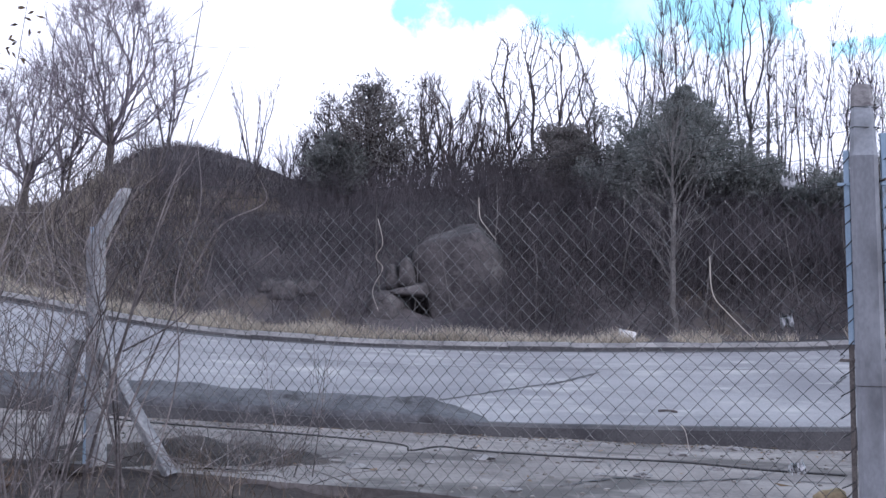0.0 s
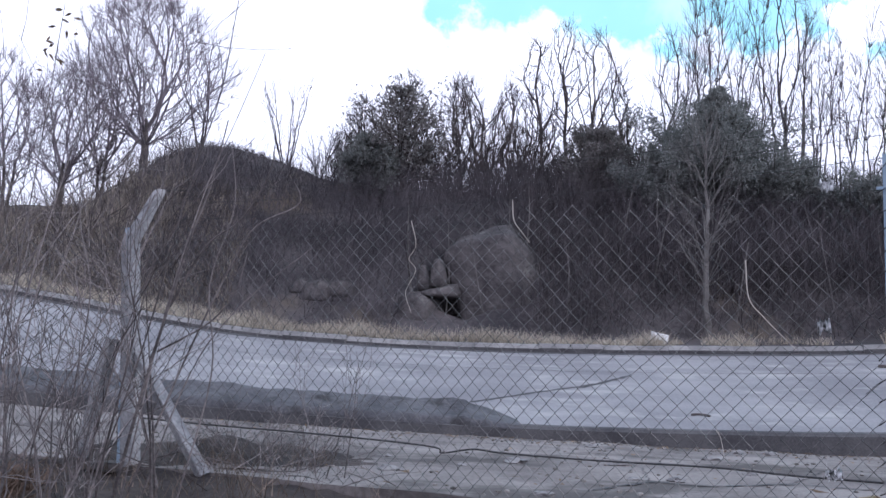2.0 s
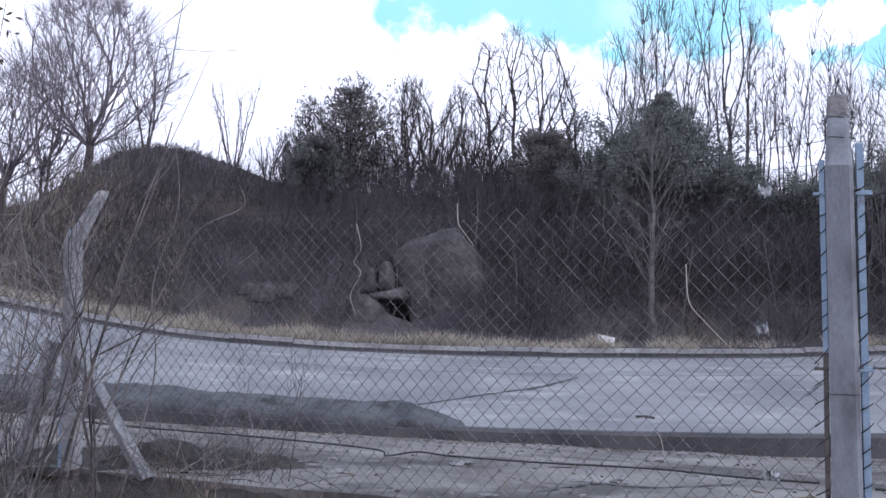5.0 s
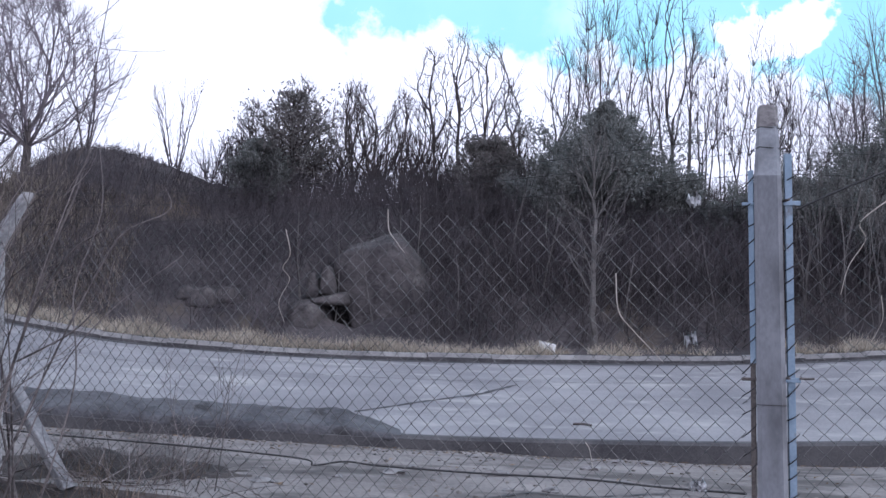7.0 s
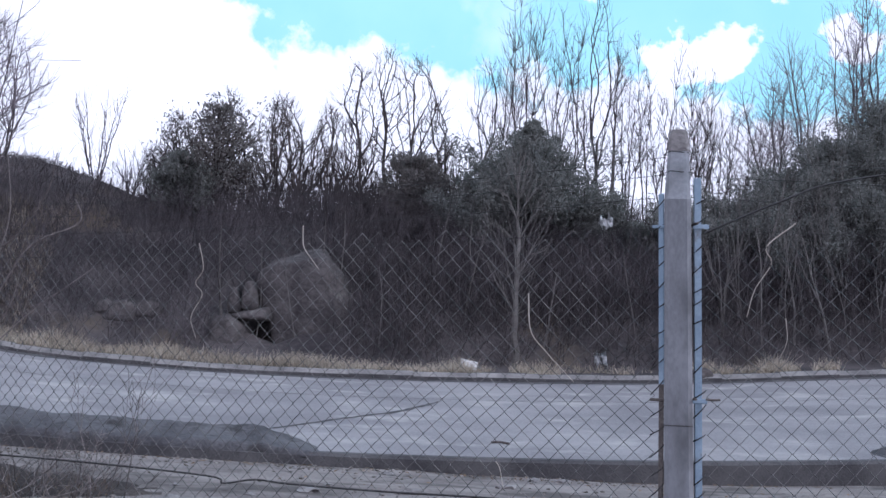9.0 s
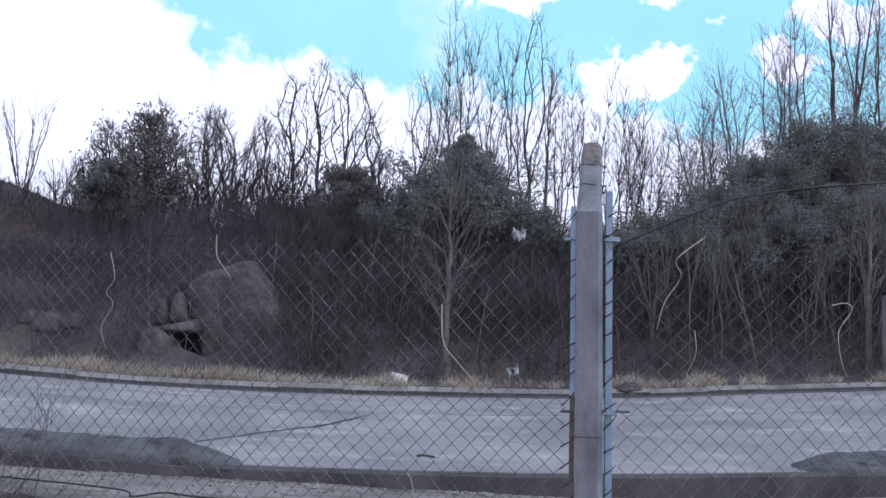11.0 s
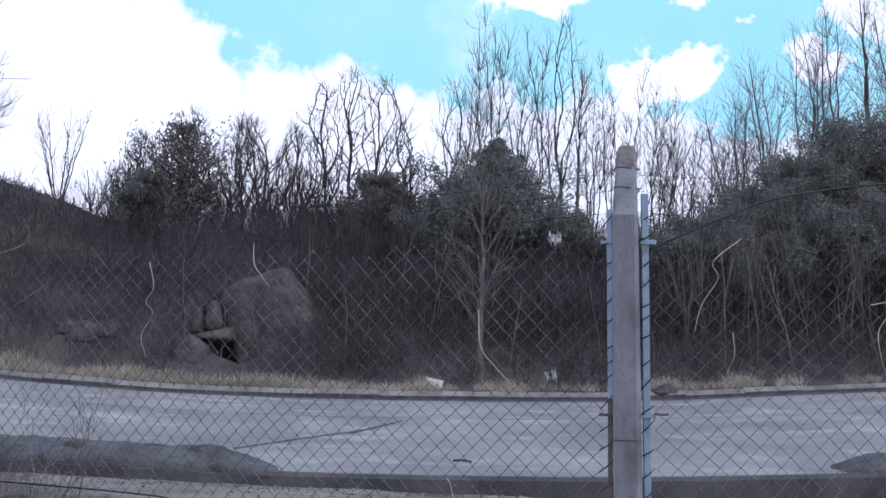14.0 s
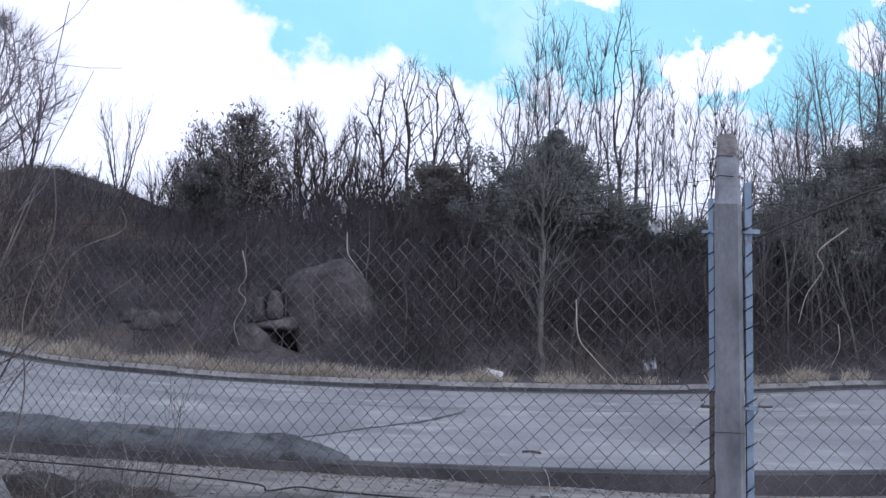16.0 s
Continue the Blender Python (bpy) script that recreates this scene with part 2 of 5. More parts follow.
# ---- mesh helpers ----
class Geo:
    """Collects vertices and faces, and polylines that become tapered tubes."""

    def __init__(self):
        self.v, self.f, self.n, self.lines = [], [], 0, {}

    def add(self, verts, faces):
        self.v.append(np.asarray(verts, float))
        self.f.extend([tuple(i + self.n for i in q) for q in faces])
        self.n += len(verts)

    def line(self, pts, radii, sides=3):
        self.lines.setdefault((len(pts), sides), []).append((pts, radii))

    def many(self, P, R, sides=3):
        """P: N x K x 3, R: N x K."""
        N, K = R.shape
        T = np.gradient(P, axis=1)
        T /= np.linalg.norm(T, axis=2, keepdims=True) + 1e-9
        ref = np.where(np.abs(T[..., 2:3]) > 0.9, np.array([1.0, 0, 0]), np.array([0, 0, 1.0]))
        U = np.cross(T, ref)
        U /= np.linalg.norm(U, axis=2, keepdims=True) + 1e-9
        W = np.cross(T, U)
        a = np.arange(sides) * 2 * np.pi / sides
        V = P[:, :, None, :] + R[:, :, None, None] * (np.cos(a)[None, None, :, None] * U[:, :, None, :] + np.sin(a)[None, None, :, None] * W[:, :, None, :])
        base = self.n + (np.arange(N) * K * sides)[:, None, None]
        k = (np.arange(K - 1) * sides)[None, :, None]
        s, s2 = np.arange(sides)[None, None, :], ((np.arange(sides) + 1) % sides)[None, None, :]
        F = np.stack([base + k + s, base + k + s2, base + k + sides + s2, base + k + sides + s], axis=-1).reshape(-1, 4)
        self.v.append(V.reshape(-1, 3))
        self.f.extend(map(tuple, F.tolist()))
        if sides > 3:
            for e in (0, K - 1):
                C = self.n + (np.arange(N) * K * sides)[:, None] + e * sides + np.arange(sides)[None, :]
                self.f.extend(map(tuple, C.tolist()))
        self.n += N * K * sides

    def tris(self, A):
        """A: N x 3 x 3, loose triangles."""
        n = len(A)
        self.v.append(A.reshape(-1, 3))
        self.f.extend(map(tuple, (self.n + np.arange(n * 3).reshape(-1, 3)).tolist()))
        self.n += n * 3

    def mesh(self, name):
        for (k, sides), ls in self.lines.items():
            self.many(np.array([p for p, _ in ls], float), np.array([r for _, r in ls], float), sides)
        self.lines = {}
        me = bpy.data.meshes.new(name)
        me.from_pydata(np.concatenate(self.v).tolist(), [], self.f)
        me.update()
        return me


def part(name, geo, material, parent=None, label="", smooth=False):
    if isinstance(geo, Geo):
        me = geo.mesh(name)
    elif isinstance(geo, bmesh.types.BMesh):
        me = bpy.data.meshes.new(name)
        geo.to_mesh(me)
        geo.free()
    else:
        me = geo
    if not me.materials:
        me.materials.append(material)
    if smooth:
        me.polygons.foreach_set("use_smooth", [True] * len(me.polygons))
    ob = new(name, me)
    ob.parent = parent
    return tagged(ob, label) if label else ob


def empty(name, at=(0, 0, 0), turn=0.0):
    ob = new(name)
    ob.empty_display_size = 0.1
    ob.matrix_basis = pose(*at, 0, 0, turn)
    return ob


def bevelled(bm, width=0.008, segments=2):
    bmesh.ops.bevel(bm, geom=list(bm.edges), offset=width, segments=segments, affect="EDGES", profile=0.6)
    return bm


def box(sx, sy, sz, at=(0, 0, 0), bevel=0.006, turn=(0, 0, 0)):
    bm = bmesh.new()
    bmesh.ops.create_cube(bm, size=1.0, matrix=pose(*at, *turn) @ Matrix.Diagonal((sx, sy, sz, 1)))
    return bevelled(bm, bevel) if bevel else bm


def loft(sections, bevel=0.0):
    """A closed body through rings of equal length."""
    bm = bmesh.new()
    rings = [[bm.verts.new(p) for p in s] for s in sections]
    n = len(rings[0])
    for a, b in zip(rings, rings[1:]):
        for i in range(n):
            bm.faces.new((a[i], a[(i + 1) % n], b[(i + 1) % n], b[i]))
    bm.faces.new(rings[0][::-1]), bm.faces.new(rings[-1])
    bmesh.ops.recalc_face_normals(bm, faces=bm.faces)
    return bevelled(bm, bevel) if bevel else bm


def lump(rng, sx, sy, sz, rough=0.25, sub=2, freq=1.3):
    """A stone: an uneven, flattened ball."""
    bm = bmesh.new()
    bmesh.ops.create_icosphere(bm, subdivisions=sub, radius=1.0)
    off = Vector((rng.random() * 50, rng.random() * 50, rng.random() * 50))
    for v in bm.verts:
        k = 1 + rough * noise.noise(v.co * freq + off) * 1.6 + rough * 0.55 * noise.noise(v.co * freq * 3 + off) + rough * 0.3 * abs(noise.noise(v.co * freq * 6 + off))
        c = v.co * k
        v.co = Vector((c.x * sx, c.y * sy, c.z * sz))
    return bm


# ---- the lie of the land ----
def table(xs, zs, soft=0.7):
    xs, zs = np.array(xs, float), np.array(zs, float)
    return lambda x: sum(np.interp(x + d, xs, zs) for d in (-soft, -soft / 2, 0.0, soft / 2, soft)) / 5.0


z_far = table([-60, -30, -14, -6.7, -4.73, -3.4, -0.75, 1.46, 4.1, 6.15, 9.86, 11.57, 20, 60], [6.5, 4.8, 3.1, 2.09, 1.74, 1.565, 1.43, 1.405, 1.43, 1.475, 1.70, 1.80, 2.3, 3.6])
z_near = table([-60, -30, -10, -3.8, -2.28, -0.88, 0.39, 1.93, 3.33, 6.16, 12, 30, 60], [4.2, 3.0, 1.55, 1.03, 0.935, 0.85, 0.80, 0.787, 0.787, 0.874, 1.10, 1.8, 3.0])
z_gutter = table([-60, -30, -10, -3.8, -2.26, -1.33, 0.06, 3.3, 6.2, 12, 30, 60], [4.0, 2.8, 1.4, 0.90, 0.815, 0.775, 0.715, 0.60, 0.66, 0.9, 1.6, 2.8])
z_ridge = table([-60, -12.5, -9.8, -8.6, -7.8, -7.3, -6.9, -6.3, -5.5, -4.5, -3.3, -2.0, 2.0, 8.0, 11.0, 15.0, 60], [5.2, 4.2, 4.2, 4.25, 4.4, 4.9, 5.28, 5.62, 5.66, 5.34, 4.95, 4.75, 4.6, 4.4, 4.9, 5.4, 6.5], 0.3)
Y_NEAR, Y_FAR, Y_VERGE, Y_RIDGE = 9.5, 17.9, 19.3, 26.0


def fence_y(x):
    return 4.2 + (1.55 - x) * 0.55 if x < 1.55 else 4.2 - (x - 1.6) * 0.12


def road_z(x, y):
    t = (y - Y_NEAR) / (Y_FAR - Y_NEAR)
    return z_near(x) * (1 - t) + (z_far(x) - 0.13) * t


def apron_z(x, y):
    y0 = fence_y(x)
    t = min(1.0, max(0.0, (y - y0) / (Y_NEAR - y0)))
    return 0.83 * (1 - t) + z_gutter(x) * t + 0.012 * noise.noise(Vector((x * 1.5, y * 1.5, 0)))


def ground_z(x, y):
    yf = fence_y(max(-8.0, min(x, 8.0)))
    if y < yf:
        t = max(0.0, min(1.0, (y - 0.5) / (yf - 0.8)))
        return 0.78 * t * t * (3 - 2 * t) + 0.05 * noise.noise(Vector((x * 2, y * 2, 3)))
    if y < Y_NEAR + 0.02:
        return 0.70 + (min(0.70, z_gutter(x)) - 0.70) * 0.5 - 0.10 + (z_gutter(x) - 0.7) * max(0.0, min(1.0, abs(x) / 8))
    if y < Y_FAR + 0.1:
        return road_z(x, y) - 0.10
    zf = z_far(x)
    if y < Y_VERGE:
        return zf - 0.02 + (y - Y_FAR) * 0.07 + 0.03 * noise.noise(Vector((x * 1.7, y * 1.7, 1)))
    z0, zr = zf + 0.08, z_ridge(x)
    bump = -2.2 * math.exp(-(((x + 0.22) / 0.42) ** 2 + ((y - 20.5) / 0.6) ** 2)) + noise.noise(Vector((x * 0.55, y * 0.55, 7))) * 0.35 + noise.noise(Vector((x * 1.6, y * 1.6, 4))) * 0.14
    if y < Y_RIDGE:
        s = (y - Y_VERGE) / (Y_RIDGE - Y_VERGE)
        k = math.sin(s * math.pi / 2) ** 0.9
        return z0 + (zr - z0) * k + bump * min(1.0, s * 4) * (1 - 0.6 * s)
    far = (y - Y_RIDGE) / 12.0
    return zr + 0.4 * bump - 1.6 * (1 - math.exp(-far)) - (max(0.0, y - 60) * 0.01)


def sheet(xs, ys, fz, drop=0.0):
    """A surface over a grid; with drop, a slab of that thickness."""
    g = Geo()
    nx, ny = len(xs), len(ys)
    top = [(x, y, fz(x, y)) for y in ys for x in xs]
    faces = [(j * nx + i, j * nx + i + 1, (j + 1) * nx + i + 1, (j + 1) * nx + i) for j in range(ny - 1) for i in range(nx - 1)]
    if drop:
        n = nx * ny
        rim = list(range(nx)) + [j * nx + nx - 1 for j in range(1, ny)] + [(ny - 1) * nx + i for i in range(nx - 2, -1, -1)] + [j * nx for j in range(ny - 2, 0, -1)]
        top = top + [(top[i][0], top[i][1], top[i][2] - drop) for i in rim]
        m = len(rim)
        faces += [(rim[k], n + k, n + (k + 1) % m, rim[(k + 1) % m]) for k in range(m)]
    g.add(top, faces)
    return g


def steps(*spans):
    """Rows of numbers: (start, stop, step) spans joined."""
    out = []
    for a, b, s in spans:
        out += list(np.arange(a, b - 1e-6, s))
    return out + [spans[-1][1]]


tagged(part("ground", sheet(steps((-2000, -200, 300), (-200, -40, 20), (-40, -16, 2), (-16, 20, 0.33), (20, 40, 2), (40, 200, 20), (200, 2000, 300)),
                            steps((-400, -20, 38), (-20, -2, 3), (-2, 4, 0.5), (4, 9.4, 0.3), (9.4, 18.0, 0.6), (18.0, 27, 0.27), (27, 60, 2), (60, 200, 20), (200, 3000, 400)), ground_z), M_HILL, smooth=True),
       "brushy hillside and bare soil with leaf litter", "ground", kind="structure")

road = tagged(part("road", sheet(steps((-60, -16, 4), (-16, 20, 0.5), (20, 60, 4)), steps((Y_NEAR, Y_FAR, 0.42)), road_z, 0.09), M_ROAD),
              "pale worn concrete road with thin cracks", "road", kind="structure")


def apron_sheet():
    xs = steps((-9, 9, 0.2))
    g = Geo()
    n = 24
    verts = []
    for k in range(n + 1):
        for x in xs:
            y0 = fence_y(x) - 0.02 + 0.05 * noise.noise(Vector((x * 3, 0, 9)))
            y = y0 + (Y_NEAR - 0.05 - y0) * k / n
            verts.append((x, y, apron_z(x, y)))
    nx = len(xs)
    faces = [(j * nx + i, j * nx + i + 1, (j + 1) * nx + i + 1, (j + 1) * nx + i) for j in range(n) for i in range(nx - 1)]
    base = len(verts)
    verts += [(verts[i][0], verts[i][1] + 0.01, verts[i][2] - 0.16) for i in range(nx)]
    faces += [(i, base + i, base + i + 1, i + 1) for i in range(nx - 1)]
    g.add(verts, faces)
    return g


apron = tagged(part("pavement", apron_sheet(), M_APRON), "cracked grey concrete apron between fence and road", "pavement", kind="structure")


def along(xs, profile):
    """A body whose cross-section profile(x) -> [(y, z), ...] is swept along x."""
    bm = loft([[(x, y, z) for y, z in profile(x)] for x in xs])
    return bm


# the near kerb: an upright face below the road's edge, its shade painted as dark colour
def near_kerb(x):
    zt, zb = z_near(x), z_gutter(x)
    w = 0.012 * noise.noise(Vector((x * 2.2, 0, 0)))
    return [(Y_NEAR - 0.06 + w, zb - 0.12), (Y_NEAR - 0.05 + w, zt - 0.02), (Y_NEAR - 0.02, zt + 0.006), (Y_NEAR + 0.10, zt + 0.008), (Y_NEAR + 0.10, zb - 0.12)]


kerb_near = tagged(part("kerb", along(steps((-40, -8, 2), (-8, 10, 0.25), (10, 40, 2)), near_kerb), M_KERB_SHADE), "concrete kerb below the road edge, its shade painted dark", "kerb", kind="structure")


# humps of asphalt laid along the kerb, ending in ramps
def bund_profile(h, x):
    zt = z_near(x) - 0.005
    w = 0.04 * noise.noise(Vector((x * 1.3, 5, 0))) + 0.025 * noise.noise(Vector((x * 6.0, 5, 0)))
    h = max(0.006, h + (0.02 * noise.noise(Vector((x * 2.0, 8, 0))) + 0.014 * noise.noise(Vector((x * 7.0, 2, 0)))) * min(1.0, h * 12))
    y0 = Y_NEAR - 0.045
    knots = [(y0, zt - 0.01), (y0 + 0.02, zt + 0.05 * min(1, h * 6)), (y0 + 0.24 + w, zt + 0.62 * h), (y0 + 0.42 + w, zt + h), (y0 + 0.58 + w, zt + 0.93 * h), (y0 + 0.95 + w, zt)]
    out, n = [], 20
    seg = [0.0]
    for a, b in zip(knots, knots[1:]):
        seg.append(seg[-1] + math.hypot(b[0] - a[0], b[1] - a[1]))
    for k in range(n + 1):
        q = seg[-1] * k / n
        y, z = float(np.interp(q, seg, [p[0] for p in knots])), float(np.interp(q, seg, [p[1] for p in knots]))
        rough = min(1.0, h * 9) * (0.018 * noise.noise(Vector((x * 5, y * 5, 1))) + 0.014 * noise.noise(Vector((x * 13, y * 13, 4))))
        out.append((y - rough * 0.6, z + rough * (1 if 0 < k < n else 0)))
    return out + [(y0 + 0.95 + w, zt - 0.03), (y0, zt - 0.04)]


def bund_left(x):
    t = max(0.0, min(1.0, (0.55 - x) / 0.75))
    return bund_profile(0.165 * t * t * (3 - 2 * t), x)


def bund_right(x):
    t = max(0.0, min(1.0, (x - 5.15) / 0.7))
    return bund_profile(0.16 * t * t * (3 - 2 * t), x)


for fn, xs, word in ((bund_left, steps((-30, -8, 1.0), (-8, 0.55, 0.05)), "long"), (bund_right, steps((5.15, 9, 0.05), (9, 30, 1.0)), "low")):
    tagged(part("asphalt_hump", along(xs, fn), M_BUND, None, "", True), word + " grey asphalt hump on the near kerb with a ramped end", "kerb hump", kind="structure")

# the far kerb: stones a metre long
kerb_far = tagged(empty("kerb_far"), "row of pale concrete kerb stones along the verge", "kerb", kind="structure")
rng = random.Random(4)
x = -26.0
while x < 32.0:
    a, b = x + 0.003, x + 0.997
    lift, push = rng.uniform(-0.012, 0.012), rng.uniform(-0.015, 0.015)
    rings = []
    for q in (a, (a + b) / 2, b):
        zt, y0 = z_far(q) + lift, Y_FAR + push
        rings.append([(q, y0, zt - 0.22), (q, y0 + 0.004, zt - 0.068), (q, y0 + 0.06, zt - 0.012), (q, y0 + 0.09, zt), (q, y0 + 0.20, zt + 0.004), (q, y0 + 0.20, zt - 0.22)])
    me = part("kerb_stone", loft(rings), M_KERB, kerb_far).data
    # the upright side towards the road is coloured darker to stand for its shade
    me.materials.append(M_KERB_SHADE)
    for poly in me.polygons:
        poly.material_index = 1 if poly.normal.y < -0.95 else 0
    x += 1.0


# dark strip along the foot of the far kerb, painting the kerb's shade
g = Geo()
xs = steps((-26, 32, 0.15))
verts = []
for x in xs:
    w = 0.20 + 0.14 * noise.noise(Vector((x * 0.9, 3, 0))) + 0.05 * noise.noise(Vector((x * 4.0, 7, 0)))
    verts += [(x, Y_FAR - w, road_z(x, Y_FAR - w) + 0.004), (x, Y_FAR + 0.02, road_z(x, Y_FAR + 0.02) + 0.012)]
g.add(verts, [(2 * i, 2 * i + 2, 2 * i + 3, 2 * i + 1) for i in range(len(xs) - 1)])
part("gutter_dirt", g, M_KERB_SHADE, road, "strip of painted shade along the kerb foot")


# cracks filled with tar and dirt on the road
def seam(points, width, seed):
    r = random.Random(seed)
    g = Geo()
    pts = []
    for (xa, ya), (xb, yb) in zip(points, points[1:]):
        n = max(2, int(math.hypot(xb - xa, yb - ya) / 0.12))
        pts += [(xa + (xb - xa) * k / n, ya + (yb - ya) * k / n) for k in range(n)]
    verts = []
    for px, py in pts:
        w = width * r.uniform(0.4, 1.4)
        py += r.uniform(-0.02, 0.02)
        verts += [(px, py - w, road_z(px, py - w) + 0.005), (px, py + w, road_z(px, py + w) + 0.005)]
    g.add(verts, [(2 * i, 2 * i + 2, 2 * i + 3, 2 * i + 1) for i in range(len(pts) - 1)])
    return g


for i, (pts, w) in enumerate((([(-0.05, 11.0), (0.40, 11.72), (0.68, 12.18), (1.09, 12.74), (1.35, 13.15)], 0.045), ([(1.15, 12.75), (1.39, 13.2), (1.68, 13.8), (2.0, 14.5)], 0.085),
                              ([(-4.0, 14.9), (2.1, 14.75), (6.0, 14.8), (12.0, 15.0)], 0.016), ([(4.16, 12.38), (4.5, 13.1), (4.87, 13.87)], 0.03), ([(-9.0, 13.4), (-5.0, 13.2), (-1.0, 13.0)], 0.012))):
    part("tar_seam", seam(pts, w, i), M_SEAM, road)


def apron_crack(points, width, seed):
    r = random.Random(seed)
    verts, pts = [], []
    for (xa, ya), (xb, yb) in zip(points, points[1:]):
        n = max(2, int(math.hypot(xb - xa, yb - ya) / 0.05))
        pts += [(xa + (xb - xa) * k / n + r.uniform(-0.015, 0.015), ya + (yb - ya) * k / n + r.uniform(-0.02, 0.02)) for k in range(n)]
    for px, py in pts:
        w = width * r.uniform(0.3, 1.5)
        verts += [(px, py - w, apron_z(px, py - w) + 0.005), (px, py + w, apron_z(px, py + w) + 0.005)]
    g = Geo()
    g.add(verts, [(2 * i, 2 * i + 2, 2 * i + 3, 2 * i + 1) for i in range(len(pts) - 1)])
    return g


for i, (pts, w) in enumerate((([(0.55, 5.6), (0.9, 6.1), (1.2, 6.0), (1.7, 6.3), (2.3, 6.1)], 0.02), ([(0.9, 6.1), (1.0, 7.0), (0.8, 7.9), (1.1, 9.2)], 0.012), ([(-0.6, 6.6), (0.1, 7.2), (0.2, 8.2), (-0.1, 9.3)], 0.012),
                              ([(1.7, 6.3), (2.2, 7.4), (3.0, 7.9), (4.2, 8.4)], 0.012), ([(-1.0, 8.6), (0.4, 8.5), (2.0, 8.7), (4.0, 8.6)], 0.010))):
    part("crack", apron_crack(pts, w, 40 + i), M_SEAM, apron)


# ---- chain-link fence ----
def wire(points, radius, sides=5):
    g = Geo()
    g.line(points, [radius] * len(points), sides)
    return g


def smooth_line(points, n=6):
    """Catmull-Rom through the points."""
    p = [Vector(q) for q in points]
    p = [p[0] * 2 - p[1]] + p + [p[-1] * 2 - p[-2]]
    out = []
    for i in range(1, len(p) - 2):
        for k in range(n):
            t = k / n
            out.append(0.5 * ((2 * p[i]) + (p[i + 1] - p[i - 1]) * t + (2 * p[i - 1] - 5 * p[i] + 4 * p[i + 1] - p[i + 2]) * t * t + (3 * p[i] - p[i - 1] - 3 * p[i + 1] + p[i + 2]) * t ** 3))
    out.append(p[-2])
    return [tuple(q) for q in out]


CELL_W, CELL_H = 0.078, 0.0745


def netting(a, b, z0, top, sag, seed, tight=0.0):
    """Woven zigzag wires between the plan points a and b."""
    r = random.Random(seed)
    ax, ay = a
    L = math.hypot(b[0] - ax, b[1] - ay)
    dx, dy = (b[0] - ax) / L, (b[1] - ay) / L
    g = Geo()
    marks = [0.0]
    while marks[-1] < L:
        marks.append(marks[-1] + CELL_W / 2 * (1 - tight * marks[-1] / L))
    for c in range(len(marks) - 1):
        s0 = marks[c]
        hi = top + sag * math.sin(math.pi * s0 / L) + r.choice((0.0, 0.0, 0.015, -0.03))
        rows = int((hi - z0) / (CELL_H / 2))
        pts = []
        for k in range(rows + 1):
            side = (k + c) % 2
            s = marks[c + 1] if side else s0
            bulge = 0.035 * noise.noise(Vector((s * 1.1, k * 0.07, seed))) + (0.004 if side else -0.004)
            skew = 0.04 * noise.noise(Vector((s * 0.9, k * 0.06, seed + 5)))
            z = z0 + k * CELL_H / 2 + 0.055 * noise.noise(Vector((s * 0.8, k * 0.05, seed + 9)))
            pts.append((ax + dx * (s + skew) - dy * bulge, ay + dy * (s + skew) + dx * bulge, z))
        fine = []
        for p, q in zip(pts, pts[1:]):
            fine += [p, tuple(u + (v - u) * 0.12 for u, v in zip(p, q)), tuple(u + (v - u) * 0.88 for u, v in zip(p, q))]
        fine.append(pts[-1])
        g.line(fine, [0.0025 if k % 3 == 0 else 0.00125 for k in range(len(fine))], 4)
    return g


RP, LP = (1.545, 4.2), (-1.905, 6.09)          # plan places of the two posts
END = (5.6, fence_y(5.6))
fence = tagged(empty("chain_link_fence", (0, 0, 0)), "sagging rusty chain-link fence with loose wires", "fence")
part("netting", netting((1.475, 4.245), LP, 0.80, 2.10, 0.03, 3, 0.15), M_WIRE, fence, "grey diamond wire netting")
part("netting", netting((1.665, 4.192), END, 0.80, 2.08, 0.04, 8), M_WIRE, fence, "grey diamond wire netting")
part("netting", netting(LP, (-4.6, 5.6), 0.80, 2.10, 0.0, 5), M_WIRE, fence, "grey diamond wire netting")


def span(a, b, sag, n=18, wob=0.004, seed=0):
    pts = []
    for k in range(n + 1):
        t = k / n
        d = Vector(a).lerp(Vector(b), t)
        d.z += -4 * sag * t * (1 - t) + wob * noise.noise(Vector((t * 14, seed, 0)))
        pts.append(tuple(d))
    return pts


for i, (h, back) in enumerate(((2.13, 0.0), (2.26, 0.08), (2.36, 0.15), (2.44, 0.21))):
    p = (RP[0] + 0.02, RP[1] + 0.05 + back, h)
    q = (LP[0] + 0.55 * back, LP[1] + 0.8 * back, h - 0.12)
    part("strand_wire", wire(span(p, q, 0.035 + 0.01 * i, seed=i), 0.0012, 4), M_CABLE, fence)
    part("strand_wire", wire(span(p, (END[0], END[1] + back, h + 0.02), 0.03, seed=i + 6), 0.0011, 4), M_CABLE, fence)
part("strand_wire", wire(smooth_line([(-1.80, 6.03, 1.08), (-1.423, 5.836, 1.068), (-0.80, 5.493, 1.061), (-0.243, 5.187, 1.043), (-0.178, 5.151, 1.017), (-0.038, 5.074, 1.043), (0.11, 4.992, 1.036), (0.484, 4.786, 1.035), (0.911, 4.552, 1.042), (1.205, 4.39, 1.033), (1.475, 4.25, 1.031)]), 0.0042), M_CABLE, fence, "thick dark bottom wire")
part("strand_wire", wire(span((1.66, 4.18, 1.02), (END[0], END[1], 1.0), 0.02, seed=3), 0.005), M_CABLE, fence, "thick dark bottom wire")
